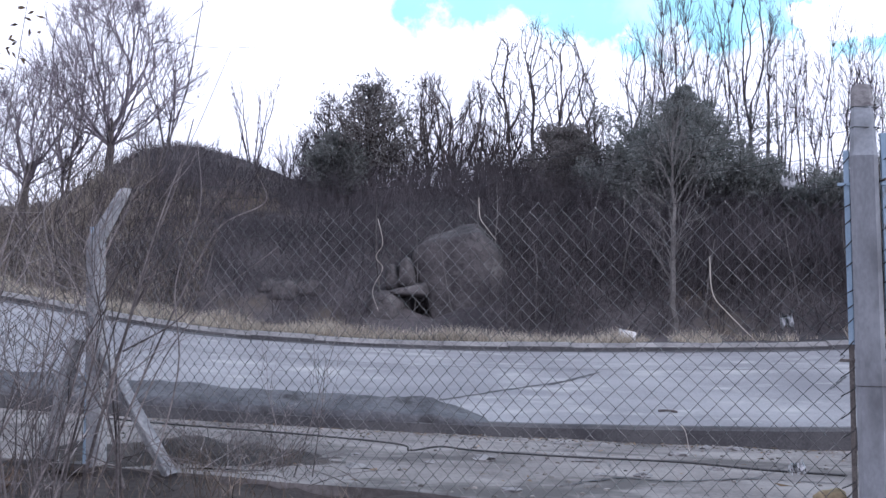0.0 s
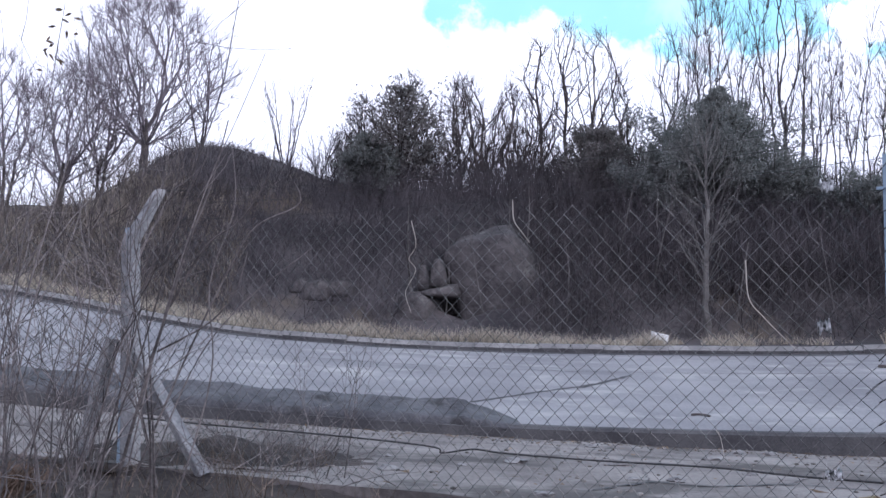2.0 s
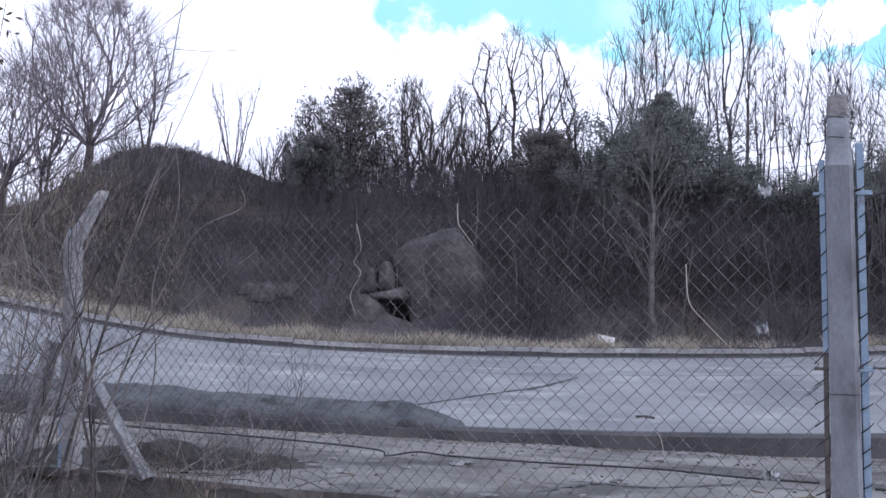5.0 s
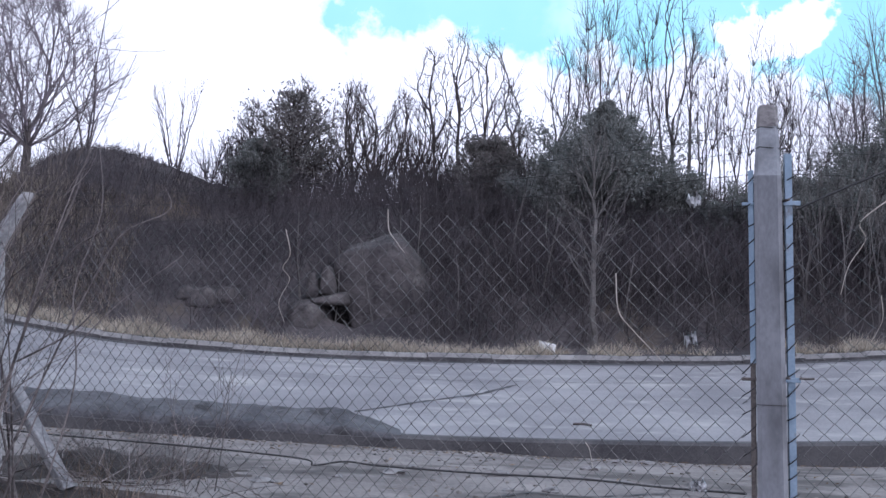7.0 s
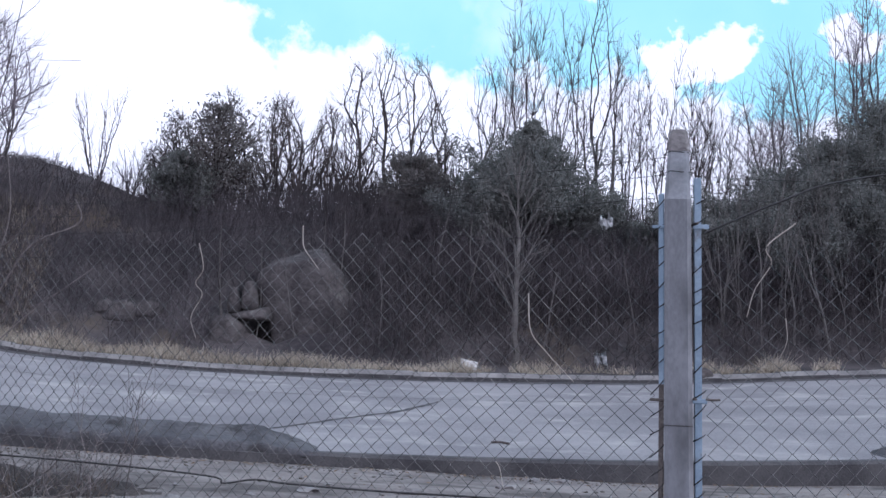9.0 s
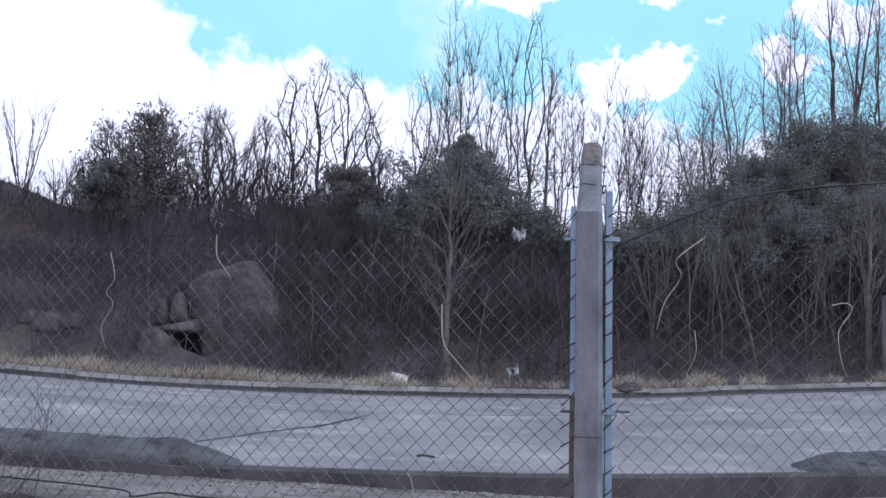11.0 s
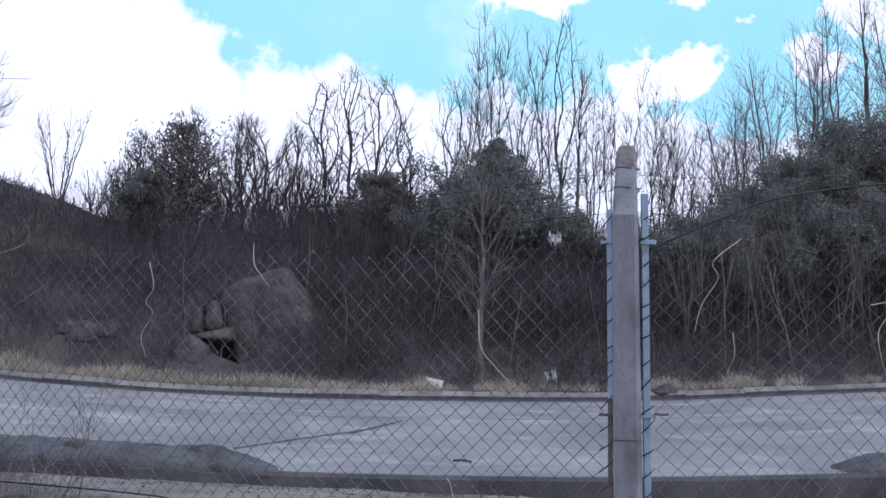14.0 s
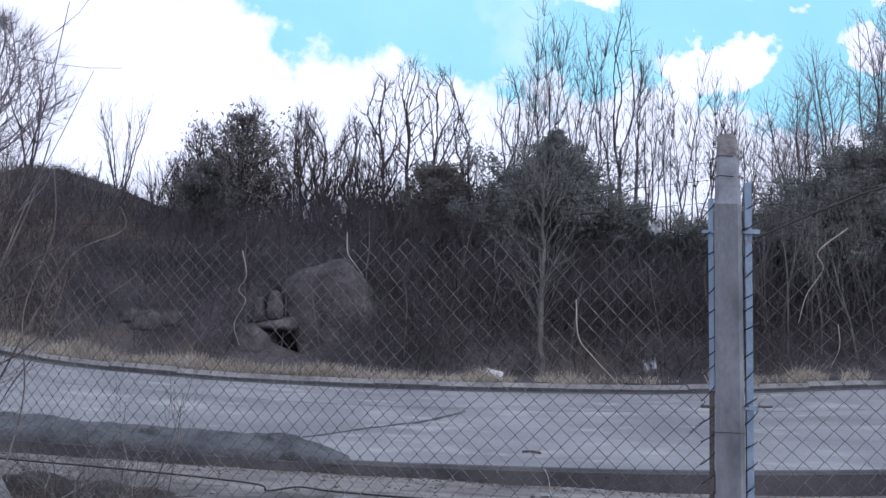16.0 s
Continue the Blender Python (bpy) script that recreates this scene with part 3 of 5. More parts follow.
part("cable", wire(smooth_line([(1.64, 4.17, 2.10), (1.90, 4.12, 2.22), (2.178, 4.10, 2.322), (2.784, 4.05, 2.407), (4.0, 3.92, 2.50), (END[0], END[1], 2.52)]), 0.0042), M_CABLE, fence, "dark slack cable")

# dry stalks and vine stems caught in the netting
STALKS = (
    ([(1.029, 4.487, 1.861), (1.04, 4.481, 1.714), (1.093, 4.451, 1.636), (1.141, 4.425, 1.58), (1.199, 4.393, 1.515)], 0.0042),
    ([(0.125, 4.984, 2.147), (0.131, 4.981, 2.059), (0.163, 4.963, 2.007), (0.2, 4.943, 1.956)], 0.0036),
    ([(-0.334, 5.236, 2.071), (-0.31, 5.224, 1.959), (-0.342, 5.241, 1.895), (-0.309, 5.223, 1.841), (-0.355, 5.247, 1.74), (-0.327, 5.233, 1.646)], 0.0034),
    ([(2.0, 4.152, 2.151), (1.889, 4.165, 2.058), (1.907, 4.163, 1.992), (1.845, 4.171, 1.891), (1.815, 4.174, 1.785)], 0.0040),
    ([(2.50, 4.09, 1.905), (2.56, 4.084, 1.915), (2.579, 4.082, 1.885), (2.528, 4.089, 1.802), (2.538, 4.087, 1.692), (2.56, 4.085, 1.631)], 0.0034),
    ([(1.963, 4.156, 1.785), (1.968, 4.156, 1.698), (1.935, 4.16, 1.621)], 0.0026),
    ([(0.925, 4.54, 1.19), (0.941, 4.535, 1.162), (0.955, 4.527, 1.085)], 0.0030),
)
for pts, r in STALKS:
    pts = smooth_line([(p[0] - 0.006, p[1] - 0.012, p[2]) for p in pts])
    r *= 0.68
    g = Geo()
    g.line(pts, [r * (1 - 0.55 * i / len(pts)) for i in range(len(pts))], 5)
    tagged(part("dry_stalk", g, M_STALK), "pale dry bent plant stalk caught in the netting", "plant stalk", "stalks in the fence")


# ---- fence posts ----
def ring(cx, cy, z, w, d, turn, chamfer=0.012):
    a = radians(turn)
    out = []
    for sx, sy in ((-1, -1), (1, -1), (1, 1), (-1, 1)):
        for ox, oy in (((chamfer, 0), (0, chamfer)) if sx * sy < 0 else ((0, chamfer), (chamfer, 0))):
            lx, ly = sx * (w / 2 - ox), sy * (d / 2 - oy)
            out.append((cx + lx * math.cos(a) - ly * math.sin(a), cy + lx * math.sin(a) + ly * math.cos(a), z))
    order = sorted(out, key=lambda p: math.atan2(p[1] - cy, p[0] - cx))
    return order


def post_body(x, y, z0, zb, zt, w, turn, lean, foot=0.0):
    """A square post from z0 to zb, with an arm bent by lean (dx, dy) up to zt."""
    rings = [ring(x + foot, y, z0, w * 1.08, w * 1.08, turn, 0.017), ring(x, y, zb, w * 0.97, w * 0.97, turn, 0.015)]
    for t in (0.45, 0.9):
        rings.append(ring(x + lean[0] * t, y + lean[1] * t, zb + (zt - zb) * t, w * (0.97 - 0.26 * t), w * (0.97 - 0.3 * t), turn))
    rings.append(ring(x + lean[0], y + lean[1], zt, w * 0.64, w * 0.55, turn))
    return loft(rings)


def angle_iron(x, y, z0, z1, turn, w=0.03, foot=0.0):
    a = radians(turn)
    prof = [(0, 0), (w, 0), (w, 0.004), (0.004, 0.004), (0.004, w), (0, w)]
    rot = [(x + px * math.cos(a) - py * math.sin(a), y + px * math.sin(a) + py * math.cos(a)) for px, py in prof]
    return loft([[(px + d, py, z) for px, py in rot] for z, d in ((z0, foot), (z1, 0.0))])


def ties(x, y, z0, z1, n, seed, turn=0.0):
    """Turns of netting wire wound on an angle iron."""
    r = random.Random(seed)
    out = []
    for k in range(n):
        z = z0 + (z1 - z0) * (k + r.uniform(0.2, 0.8)) / n
        s = r.uniform(0.012, 0.028)
        out.append(smooth_line([(x - 0.022, y + 0.012, z - s), (x - 0.002, y - 0.010, z), (x + 0.022, y - 0.008, z + s), (x + 0.034, y + 0.014, z + s * 1.3)], 3))
    return out


rp = tagged(empty("fence_post"), "grey concrete fence post with bent tip and blue angle irons", "fence post", "fence posts")
rp_body = part("post_body", post_body(RP[0] - 0.003, RP[1], 0.55, 2.225, 2.53, 0.103, -19, (0.066, 0.19), 0.03), M_POST, rp, "pale grey cast concrete")
bv = part("joint_line", loft([ring(RP[0] + 0.0124, RP[1], z, 0.1085, 0.1085, -19, 0.0165) for z in (1.366, 1.369)]), M_SEAM, rp)
part("post_tip", loft([ring(RP[0] - 0.003 + 0.066 * t, RP[1] + 0.19 * t, 2.225 + 0.305 * t + e, 0.103 * (0.97 - 0.28 * t) + 0.005 + g, 0.103 * (0.97 - 0.32 * t) + 0.005 + g, -19) for t, e, g in ((0.70, 0, 0), (0.74, 0, 0.001), (0.93, 0, 0), (1.0, 0.0, -0.006), (1.0, 0.012, -0.022))], 0.002), M_POST_TIP, rp, "dark weathered chipped tip")
for dz in (0.12, 0.21):
    g = Geo()
    t = dz / 0.305
    c = (RP[0] - 0.003 + 0.066 * t, RP[1] + 0.19 * t)
    w = 0.105 * (0.97 - 0.26 * t) / 2 + 0.004
    g.line([(c[0] - w, c[1] - w, 2.225 + dz), (c[0] + w, c[1] - w, 2.225 + dz - 0.004), (c[0] + w, c[1] + w, 2.225 + dz), (c[0] - w, c[1] + w, 2.225 + dz), (c[0] - w, c[1] - w, 2.225 + dz)], [0.002] * 5, 4)
    part("wire_wrap", g, M_CABLE, rp)
il = part("angle_iron", angle_iron(1.482, 4.250, 1.52, 2.255, -60, 0.025, 0.012), M_STEEL, rp, "pale blue painted steel angle")
part("angle_iron", angle_iron(1.496, 4.255, 0.6, 1.518, -60, 0.022, 0.008), M_RUST, rp, "bare rusty lower length of steel angle")
ir = part("angle_iron", angle_iron(1.603, 4.185, 0.6, 2.315, -10, 0.026, 0.026), M_STEEL, rp, "pale blue painted steel angle")
for k, pts in enumerate(ties(1.484, 4.238, 0.9, 2.25, 17, 2)):
    part("tie_wire", wire(pts, 0.0024, 4), M_CABLE, il)
for k, pts in enumerate(ties(1.628, 4.180, 0.9, 2.26, 17, 7)):
    part("tie_wire", wire(pts, 0.0024, 4), M_CABLE, ir)
for z in (2.125, 1.46):
    clamp = part("clamp", box(0.062, 0.006, 0.018, (1.628, 4.176, z), 0.002, (0, 0, -10)), M_STEEL, rp)
    part("clamp_bolt", wire([(1.60, 4.13, z + 0.008), (1.60, 4.18, z + 0.008), (1.60, 4.24, z + 0.008)], 0.005, 6), M_RUST, clamp)
    part("clamp", box(0.06, 0.006, 0.012, (1.484, 4.230, z), 0.002, (0, 0, -30)), M_STEEL if z > 2 else M_RUST, rp)
part("clamp_bolt", wire([(1.652, 4.165, 1.468), (1.68, 4.162, 1.466), (1.705, 4.158, 1.468)], 0.005, 6), M_RUST, rp)

lp = tagged(empty("fence_post"), "weathered concrete corner fence post with bent arm and two braces", "fence post", "fence posts")
part("post_body", post_body(LP[0] + 0.0, LP[1], 0.55, 2.02, 2.31, 0.086, 56, (0.145, 0.03), 0.05), M_POST_WORN, lp, "stained grey concrete")


def brace(a, b, w):
    A, B = Vector(a), Vector(b)
    d = (B - A).normalized()
    u = d.cross(Vector((0, 1, 0))).normalized()
    v = d.cross(u)
    u, v = (u + v).normalized(), (v - u).normalized()
    rings = []
    for t in (0.0, 0.5, 1.0):
        c = A.lerp(B, t)
        rings.append([tuple(c + u * (w / 2) * sx + v * (w / 2) * sy) for sx, sy in ((-1, -0.85), (-0.85, -1), (0.85, -1), (1, -0.85), (1, 0.85), (0.85, 1), (-0.85, 1), (-1, 0.85))])
    return loft(rings)


part("brace", brace((-1.83, 6.04, 1.42), (-1.395, 5.78, 0.81), 0.058), M_POST_WORN, lp, "slanting concrete brace")
part("brace", brace((-1.99, 6.12, 1.50), (-2.20, 6.25, 0.80), 0.06), M_POST_WORN, lp, "slanting concrete brace")
part("angle_iron", angle_iron(LP[0] - 0.05, LP[1] + 0.055, 0.7, 2.10, -40, 0.032), M_STEEL, lp, "pale blue painted steel angle")

# the next posts along the fence, which close it off
for px, py in (END, (-4.6, 5.6)):
    tagged(part("fence_post", post_body(px, py, 0.5, 2.2, 2.46, 0.115, -8, (0.0, 0.17)), M_POST), "plain grey concrete fence post", "fence post", "fence posts")


# ---- bare trees and shrubs ----
def rot_about(d, ang, spin):
    d = d.normalized()
    u = d.orthogonal().normalized()
    u = Matrix.Rotation(spin, 3, d) @ u
    return (Matrix.Rotation(ang, 3, u) @ d).normalized()


def grow(stem, crown, p, d, L, r, level, top, rng, kids, wide, up, rmin, wobble, bare, side=1.0):
    """A limb of four points with its side limbs: the main limb goes into stem, the rest into crown."""
    pts, rad = [tuple(p)], [r]
    cur, q = Vector(p), Vector(d)
    for k in range(1, 4):
        q = (q + Vector((rng.gauss(0, wobble), rng.gauss(0, wobble), rng.gauss(0, wobble * 0.6) + up * (0.5 if level else 0.15)))).normalized()
        cur = cur + q * (L / 3)
        pts.append(tuple(cur))
        rad.append(max(rmin * 0.6, r * (1 - 0.25 * k if level < top else 1 - 0.3 * k)))
    (crown if level else stem).line(pts, rad, 5 if level == 0 else 3)
    if level >= top:
        return
    n = kids[level]
    n = n if isinstance(n, int) else rng.randint(*n)
    for k in range(n):
        t = (k + rng.random()) / n
        t = bare + (1 - bare) * t if level == 0 else 0.15 + 0.85 * t
        f = min(2.999, t * 3)
        i = int(f)
        at = Vector(pts[i]).lerp(Vector(pts[i + 1]), f - i)
        ax = Vector(pts[i + 1]) - Vector(pts[i])
        nd = rot_about(ax, radians(rng.uniform(*wide)), rng.uniform(0, 2 * math.pi))
        nl = L * rng.uniform(0.38, 0.68) * (1.15 - 0.45 * t) * (side if level == 0 else 1.0)
        grow(stem, crown, at, nd, nl, max(rmin, rad[i] * rng.uniform(0.40, 0.62)), level + 1, top, rng, kids, wide, up, rmin, wobble, bare, side)


def bare_tree(name, x, y, height, seed, r=0.06, stems=1, kids=((7, 9), (5, 7), (4, 6), (3, 4)), top=3, wide=(22, 55), up=0.22, rmin=0.0032, wobble=0.10, lean=(0, 0), splay=0.12,
              trunk_mat=None, twig_mat=None, label="", category="tree", group="bare trees", base=None, bare=0.22, side=1.0):
    rng = random.Random(seed)
    z = (ground_z(x, y) if base is None else base) - 0.05
    ob = tagged(empty(name, (x, y, z)), label, category, group)
    crown = Geo()
    for s in range(stems):
        a = rng.uniform(0, 2 * math.pi)
        k = splay if stems > 1 else splay * 0.3
        d = Vector((math.cos(a) * k * rng.uniform(0.3, 1.3) + lean[0], math.sin(a) * k * rng.uniform(0.3, 1.3) + lean[1], 1.0)).normalized()
        off = Vector((math.cos(a), math.sin(a), 0)) * (0.12 * rng.random() if stems > 1 else 0)
        stem = Geo()
        grow(stem, crown, off, d, height * (rng.uniform(0.72, 0.95) if stems > 1 else 0.82), r * (rng.uniform(0.6, 1.0) if stems > 1 else 1.0), 0, top, rng, kids, wide, up, rmin, wobble, bare, side)
        part("trunk" if category == "tree" else "stem", stem, trunk_mat or M_BARK, ob)
    tagged(part("crown", crown, twig_mat or M_TWIG, ob), kind="stuff")
    return ob


def dendrite(path, targets, bf, rng, seg=0.30, kink=0.06, droop=1.7, bare=2, ease=5):
    """Joins target points to a trunk path one by one, each to the node that is near and a short way from the root.
    Returns places, parents and the number of tips that each node carries."""
    pos, par, way = [np.array(p, float) for p in path], [-1] + list(range(len(path) - 1)), [0.0]
    for a, b in zip(pos, pos[1:]):
        way.append(way[-1] + float(np.linalg.norm(b - a)))
    n0 = len(pos)
    P = np.zeros((n0 + len(targets) * 14, 3))
    W = np.zeros(len(P))
    P[:n0], W[:n0] = pos, way
    n, tips = n0, []
    top = pos[-1]
    for p in sorted(targets, key=lambda q: float(np.linalg.norm(q - top))):
        d = p - P[:n]
        L = np.sqrt((d * d).sum(1))
        L = np.where(d[:, 2] < 0.25 * L, L * droop, L)
        L[:bare] += 9.0
        k = int(np.argmin(L + bf * W[:n]))
        a, D = P[k].copy(), p - P[k]
        dist = float(np.linalg.norm(D))
        m = min(12, max(1, int(dist / seg)))
        sag = np.array([-D[0] * 0.10, -D[1] * 0.10, 0.05 * dist])
        for q in range(1, m + 1):
            t = q / m
            P[n] = a + D * t - sag * math.sin(math.pi * t) + (rng.normal(0, kink * dist / m, 3) if q < m else 0)
            W[n] = W[k] + float(np.linalg.norm(P[n] - P[k]))
            par.append(k)
            k, n = n, n + 1
        tips.append(k)
    count = np.zeros(n)
    for k in tips:
        while k >= 0:
            count[k] += 1
            k = par[k]
    # ease the bends: each node drifts towards the line from its parent to its stoutest child
    heir = np.arange(n)
    best = np.zeros(n)
    for k in range(1, n):
        if count[k] > best[par[k]]:
            best[par[k]], heir[par[k]] = count[k], k
    up = np.array([max(0, j) for j in par])
    Q = P[:n].copy()
    free = np.arange(n) >= n0
    for q in range(ease):
        tip = heir == np.arange(n)
        aim = np.where(tip[:, None], Q, 0.5 * (Q[up] + Q[heir]))
        Q = np.where(free[:, None], Q * 0.35 + aim * 0.65, Q)
    return Q + rng.normal(0, 0.008, Q.shape) * free[:, None], par, count, tips


def wood_tree(x, y, height, seed, wide=0.8, low=0.35, n=260, stems=1, bf=0.45, r=0.05, rmin=0.0055, lean=(0.0, 0.0), twig=0.30, twigs=2, up=0.5, shape=1.0, spread=0.1, kink=0.06,
              trunk_mat=None, twig_mat=None, label="", group="bare trees", base=None, flat=0.8, leader=False):
    """A bare tree: a crown envelope of half-width wide from low * height to height, filled with branching limbs and fine twigs."""
    rng = np.random.RandomState(seed)
    z = (ground_z(x, y) if base is None else base) - 0.05
    ob = tagged(empty("tree", (x, y, z)), label, "tree", group)
    crown = Geo()
    for s in range(stems):
        a = rng.uniform(0, 2 * np.pi)
        k = spread * rng.uniform(0.4, 1.2) if stems > 1 else 0.0
        foot = np.array([math.cos(a) * k * 0.4, math.sin(a) * k * 0.3, 0.0])
        hh = height * (rng.uniform(0.8, 1.0) if s else 1.0)
        axis = np.array([lean[0] * hh + math.cos(a) * k * 2.2, lean[1] * hh + math.sin(a) * k * 1.4, hh])
        z0 = low * hh
        fork = foot + axis * (low + 0.12)
        if leader:
            fork = foot + axis * 0.94
        path = [foot + (fork - foot) * t + (rng.normal(0, 0.008 * hh * (0.3 + low), 3) * np.array([1, 1, 0]) if 0 < t < 1 else 0) for t in (np.linspace(0, 1, 12) if leader else (0, 0.25, 0.5, 0.75, 1.0))]
        m = max(20, n // stems)
        u = rng.rand(m)
        t = u ** 0.8
        prof = np.sin(np.pi * np.clip(t * 0.9 + 0.06, 0, 1)) ** shape
        ang = rng.uniform(0, 2 * np.pi, m)
        rad = wide * prof * rng.rand(m) ** 0.42 * rng.uniform(0.85, 1.12, m)
        C = np.stack([np.cos(ang) * rad, np.sin(ang) * rad * flat, z0 + (hh - z0) * t], 1) + foot + axis * np.array([1, 1, 0]) * (low + (1 - low) * t)[:, None]
        P, par, count, tips = dendrite(path, list(C), bf, rng, kink=kink, bare=int(low * 9) + 1 if leader else 2)
        R = np.minimum(r, rmin * np.maximum(1, count) ** 0.45)
        trunk = Geo()
        for k in range(1, len(P)):
            j = par[k]
            fat = k < len(path)
            ra, rb = (r * (1 - 0.88 * (k - 1) / len(path)), r * (1 - 0.88 * k / len(path))) if fat and leader else (r * (1 - 0.09 * k), r * (1 - 0.09 * (k + 1))) if fat else (min(R[j], R[k] * 1.35), R[k])
            (trunk if fat or R[k] > 0.62 * r else crown).line([tuple(P[j]), tuple((P[j] + P[k]) / 2 + rng.normal(0, 0.005, 3)), tuple(P[k])], [ra, (ra + rb) / 2, rb], 5 if fat else 3)
        for k in range(len(path), len(P)):
            if count[k] > 3:
                continue
            d0 = P[k] - P[par[k]]
            d0 /= np.linalg.norm(d0) + 1e-9
            for q in range(twigs if count[k] == 1 else max(1, twigs - 1)):
                d = d0 + np.array([0, 0, up * 0.7]) + rng.normal(0, 0.52, 3)
                d /= np.linalg.norm(d)
                L = twig * rng.uniform(0.4, 1.2)
                e = d + np.array([0, 0, up * 0.4]) + rng.normal(0, 0.25, 3)
                e /= np.linalg.norm(e)
                crown.line([tuple(P[k]), tuple(P[k] + d * L * 0.5), tuple(P[k] + (d + e) * L * 0.5)], [rmin * 0.85, rmin * 0.7, rmin * 0.4], 3)
        part("trunk", trunk, trunk_mat or M_BARK, ob)
    tagged(part("crown", crown, twig_mat or M_TWIG, ob), kind="stuff")
    return ob


GREY_TREE = "bare leafless tree with dark crooked branches on the hillside"
MAUVE = "bare tree with a rounded crown of dense mauve twigs"
# the large round tree on the mound and those beside it
wood_tree(-7.15, 24.3, 3.75, 11, wide=1.95, low=0.20, n=1000, bf=0.42, r=0.12, rmin=0.0043, twig=0.42, twigs=6, up=0.45, shape=0.62, twig_mat=M_TWIG_MAUVE, label="large " + MAUVE)
wood_tree(-8.95, 24.1, 3.1, 12, wide=1.45, low=0.22, n=600, stems=2, bf=0.42, r=0.06, rmin=0.0043, twig=0.46, twigs=4, up=0.2, shape=0.7, spread=0.3, twig_mat=M_TWIG_MAUVE, label="spreading " + MAUVE)
wood_tree(-8.35, 24.9, 3.5, 15, wide=1.15, low=0.2, n=520, stems=2, bf=0.42, r=0.05, rmin=0.0042, twig=0.4, twigs=4, up=0.3, shape=0.7, spread=0.35, twig_mat=M_TWIG_MAUVE, label="tall " + MAUVE)
wood_tree(-10.2, 24.4, 3.3, 13, wide=1.1, low=0.25, n=380, stems=2, r=0.05, rmin=0.0043, twig=0.45, twigs=5, spread=0.3, twig_mat=M_TWIG_MAUVE, label="tall " + MAUVE)
wood_tree(-6.0, 24.7, 2.5, 14, wide=0.62, low=0.2, n=170, stems=3, r=0.03, rmin=0.005, spread=0.2, up=0.9, twig_mat=M_TWIG_MAUVE, label="slender bare tree with mauve twigs")
for i, (x, y, h) in enumerate(((-8.1, 25.2, 1.3), (-8.7, 25.2, 1.5), (-9.5, 25.4, 1.7), (-10.3, 25.0, 2.2), (-7.6, 25.4, 1.1), (-10.9, 24.4, 2.8), (-6.6, 25.3, 1.2))):
    wood_tree(x, y, h, 20 + i, wide=0.45, low=0.08, n=110, stems=4, r=0.02, rmin=0.0042, twigs=2, spread=0.3, up=0.8, twig_mat=M_TWIG_MAUVE, label="low bare many-stemmed tree with mauve twigs")
wood_tree(-4.35, 26.0, 2.2, 16, wide=0.24, low=0.15, n=90, stems=6, r=0.02, rmin=0.0042, spread=0.30, up=1.0, bf=0.9, twig=0.36, twigs=1, leader=True, twig_mat=M_TWIG_MAUVE, label="small bare upright tree on the crest of the mound")
for i, (x, y, h) in enumerate(((-3.55, 25.6, 1.1), (-3.1, 25.6, 1.3), (-2.75, 25.3, 1.5), (-2.35, 25.2, 1.8))):
    wood_tree(x, y, h, 24 + i, wide=0.30, low=0.05, n=80, stems=4, r=0.02, rmin=0.005, spread=0.2, up=1.0, bf=0.7, twig_mat=M_TWIG, label="small bare bushy tree on the crest")
# the wood behind the boulder
for i, (x, y, h, r, w) in enumerate((
        (-2.1, 24.8, 1.9, 0.035, 0.5), (-1.25, 24.9, 2.75, 0.045, 0.55), (-0.8, 25.4, 2.5, 0.045, 0.5), (-0.35, 24.7, 2.75, 0.05, 0.5), (0.05, 25.0, 2.4, 0.05, 0.45), (0.35, 24.7, 2.65, 0.055, 0.45),
        (0.75, 24.9, 2.5, 0.05, 0.45), (1.15, 25.2, 2.0, 0.04, 0.4), (1.6, 24.9, 1.7, 0.04, 0.4), (2.95, 25.2, 1.7, 0.03, 0.4), (3.6, 25.0, 2.0, 0.03, 0.4))):
    wood_tree(x, y, h, 30 + i, wide=w * 1.1, low=0.18, n=340, stems=2, r=r * 0.8, rmin=0.0042, spread=0.30, up=0.5, bf=0.32, kink=0.11, twig=0.26, twigs=3, trunk_mat=M_BARK, twig_mat=M_BARK, label=GREY_TREE)
for i, (x, y, h, r, w) in enumerate(((1.5, 25.0, 3.6, 0.045, 0.75), (1.95, 25.0, 3.9, 0.06, 0.9), (2.4, 24.8, 3.75, 0.06, 0.85), (2.9, 25.0, 2.9, 0.04, 0.5))):
    wood_tree(x, y, h, 50 + i, wide=w, low=0.36, n=190, r=r, rmin=0.0046, bf=0.3, kink=0.10, twig=0.30, twigs=3, up=0.5, lean=((-0.05, 0.0, 0.06, 0.05)[i], 0), trunk_mat=M_BARK, twig_mat=M_BARK, label="tall bare tree with a few crooked dark limbs")
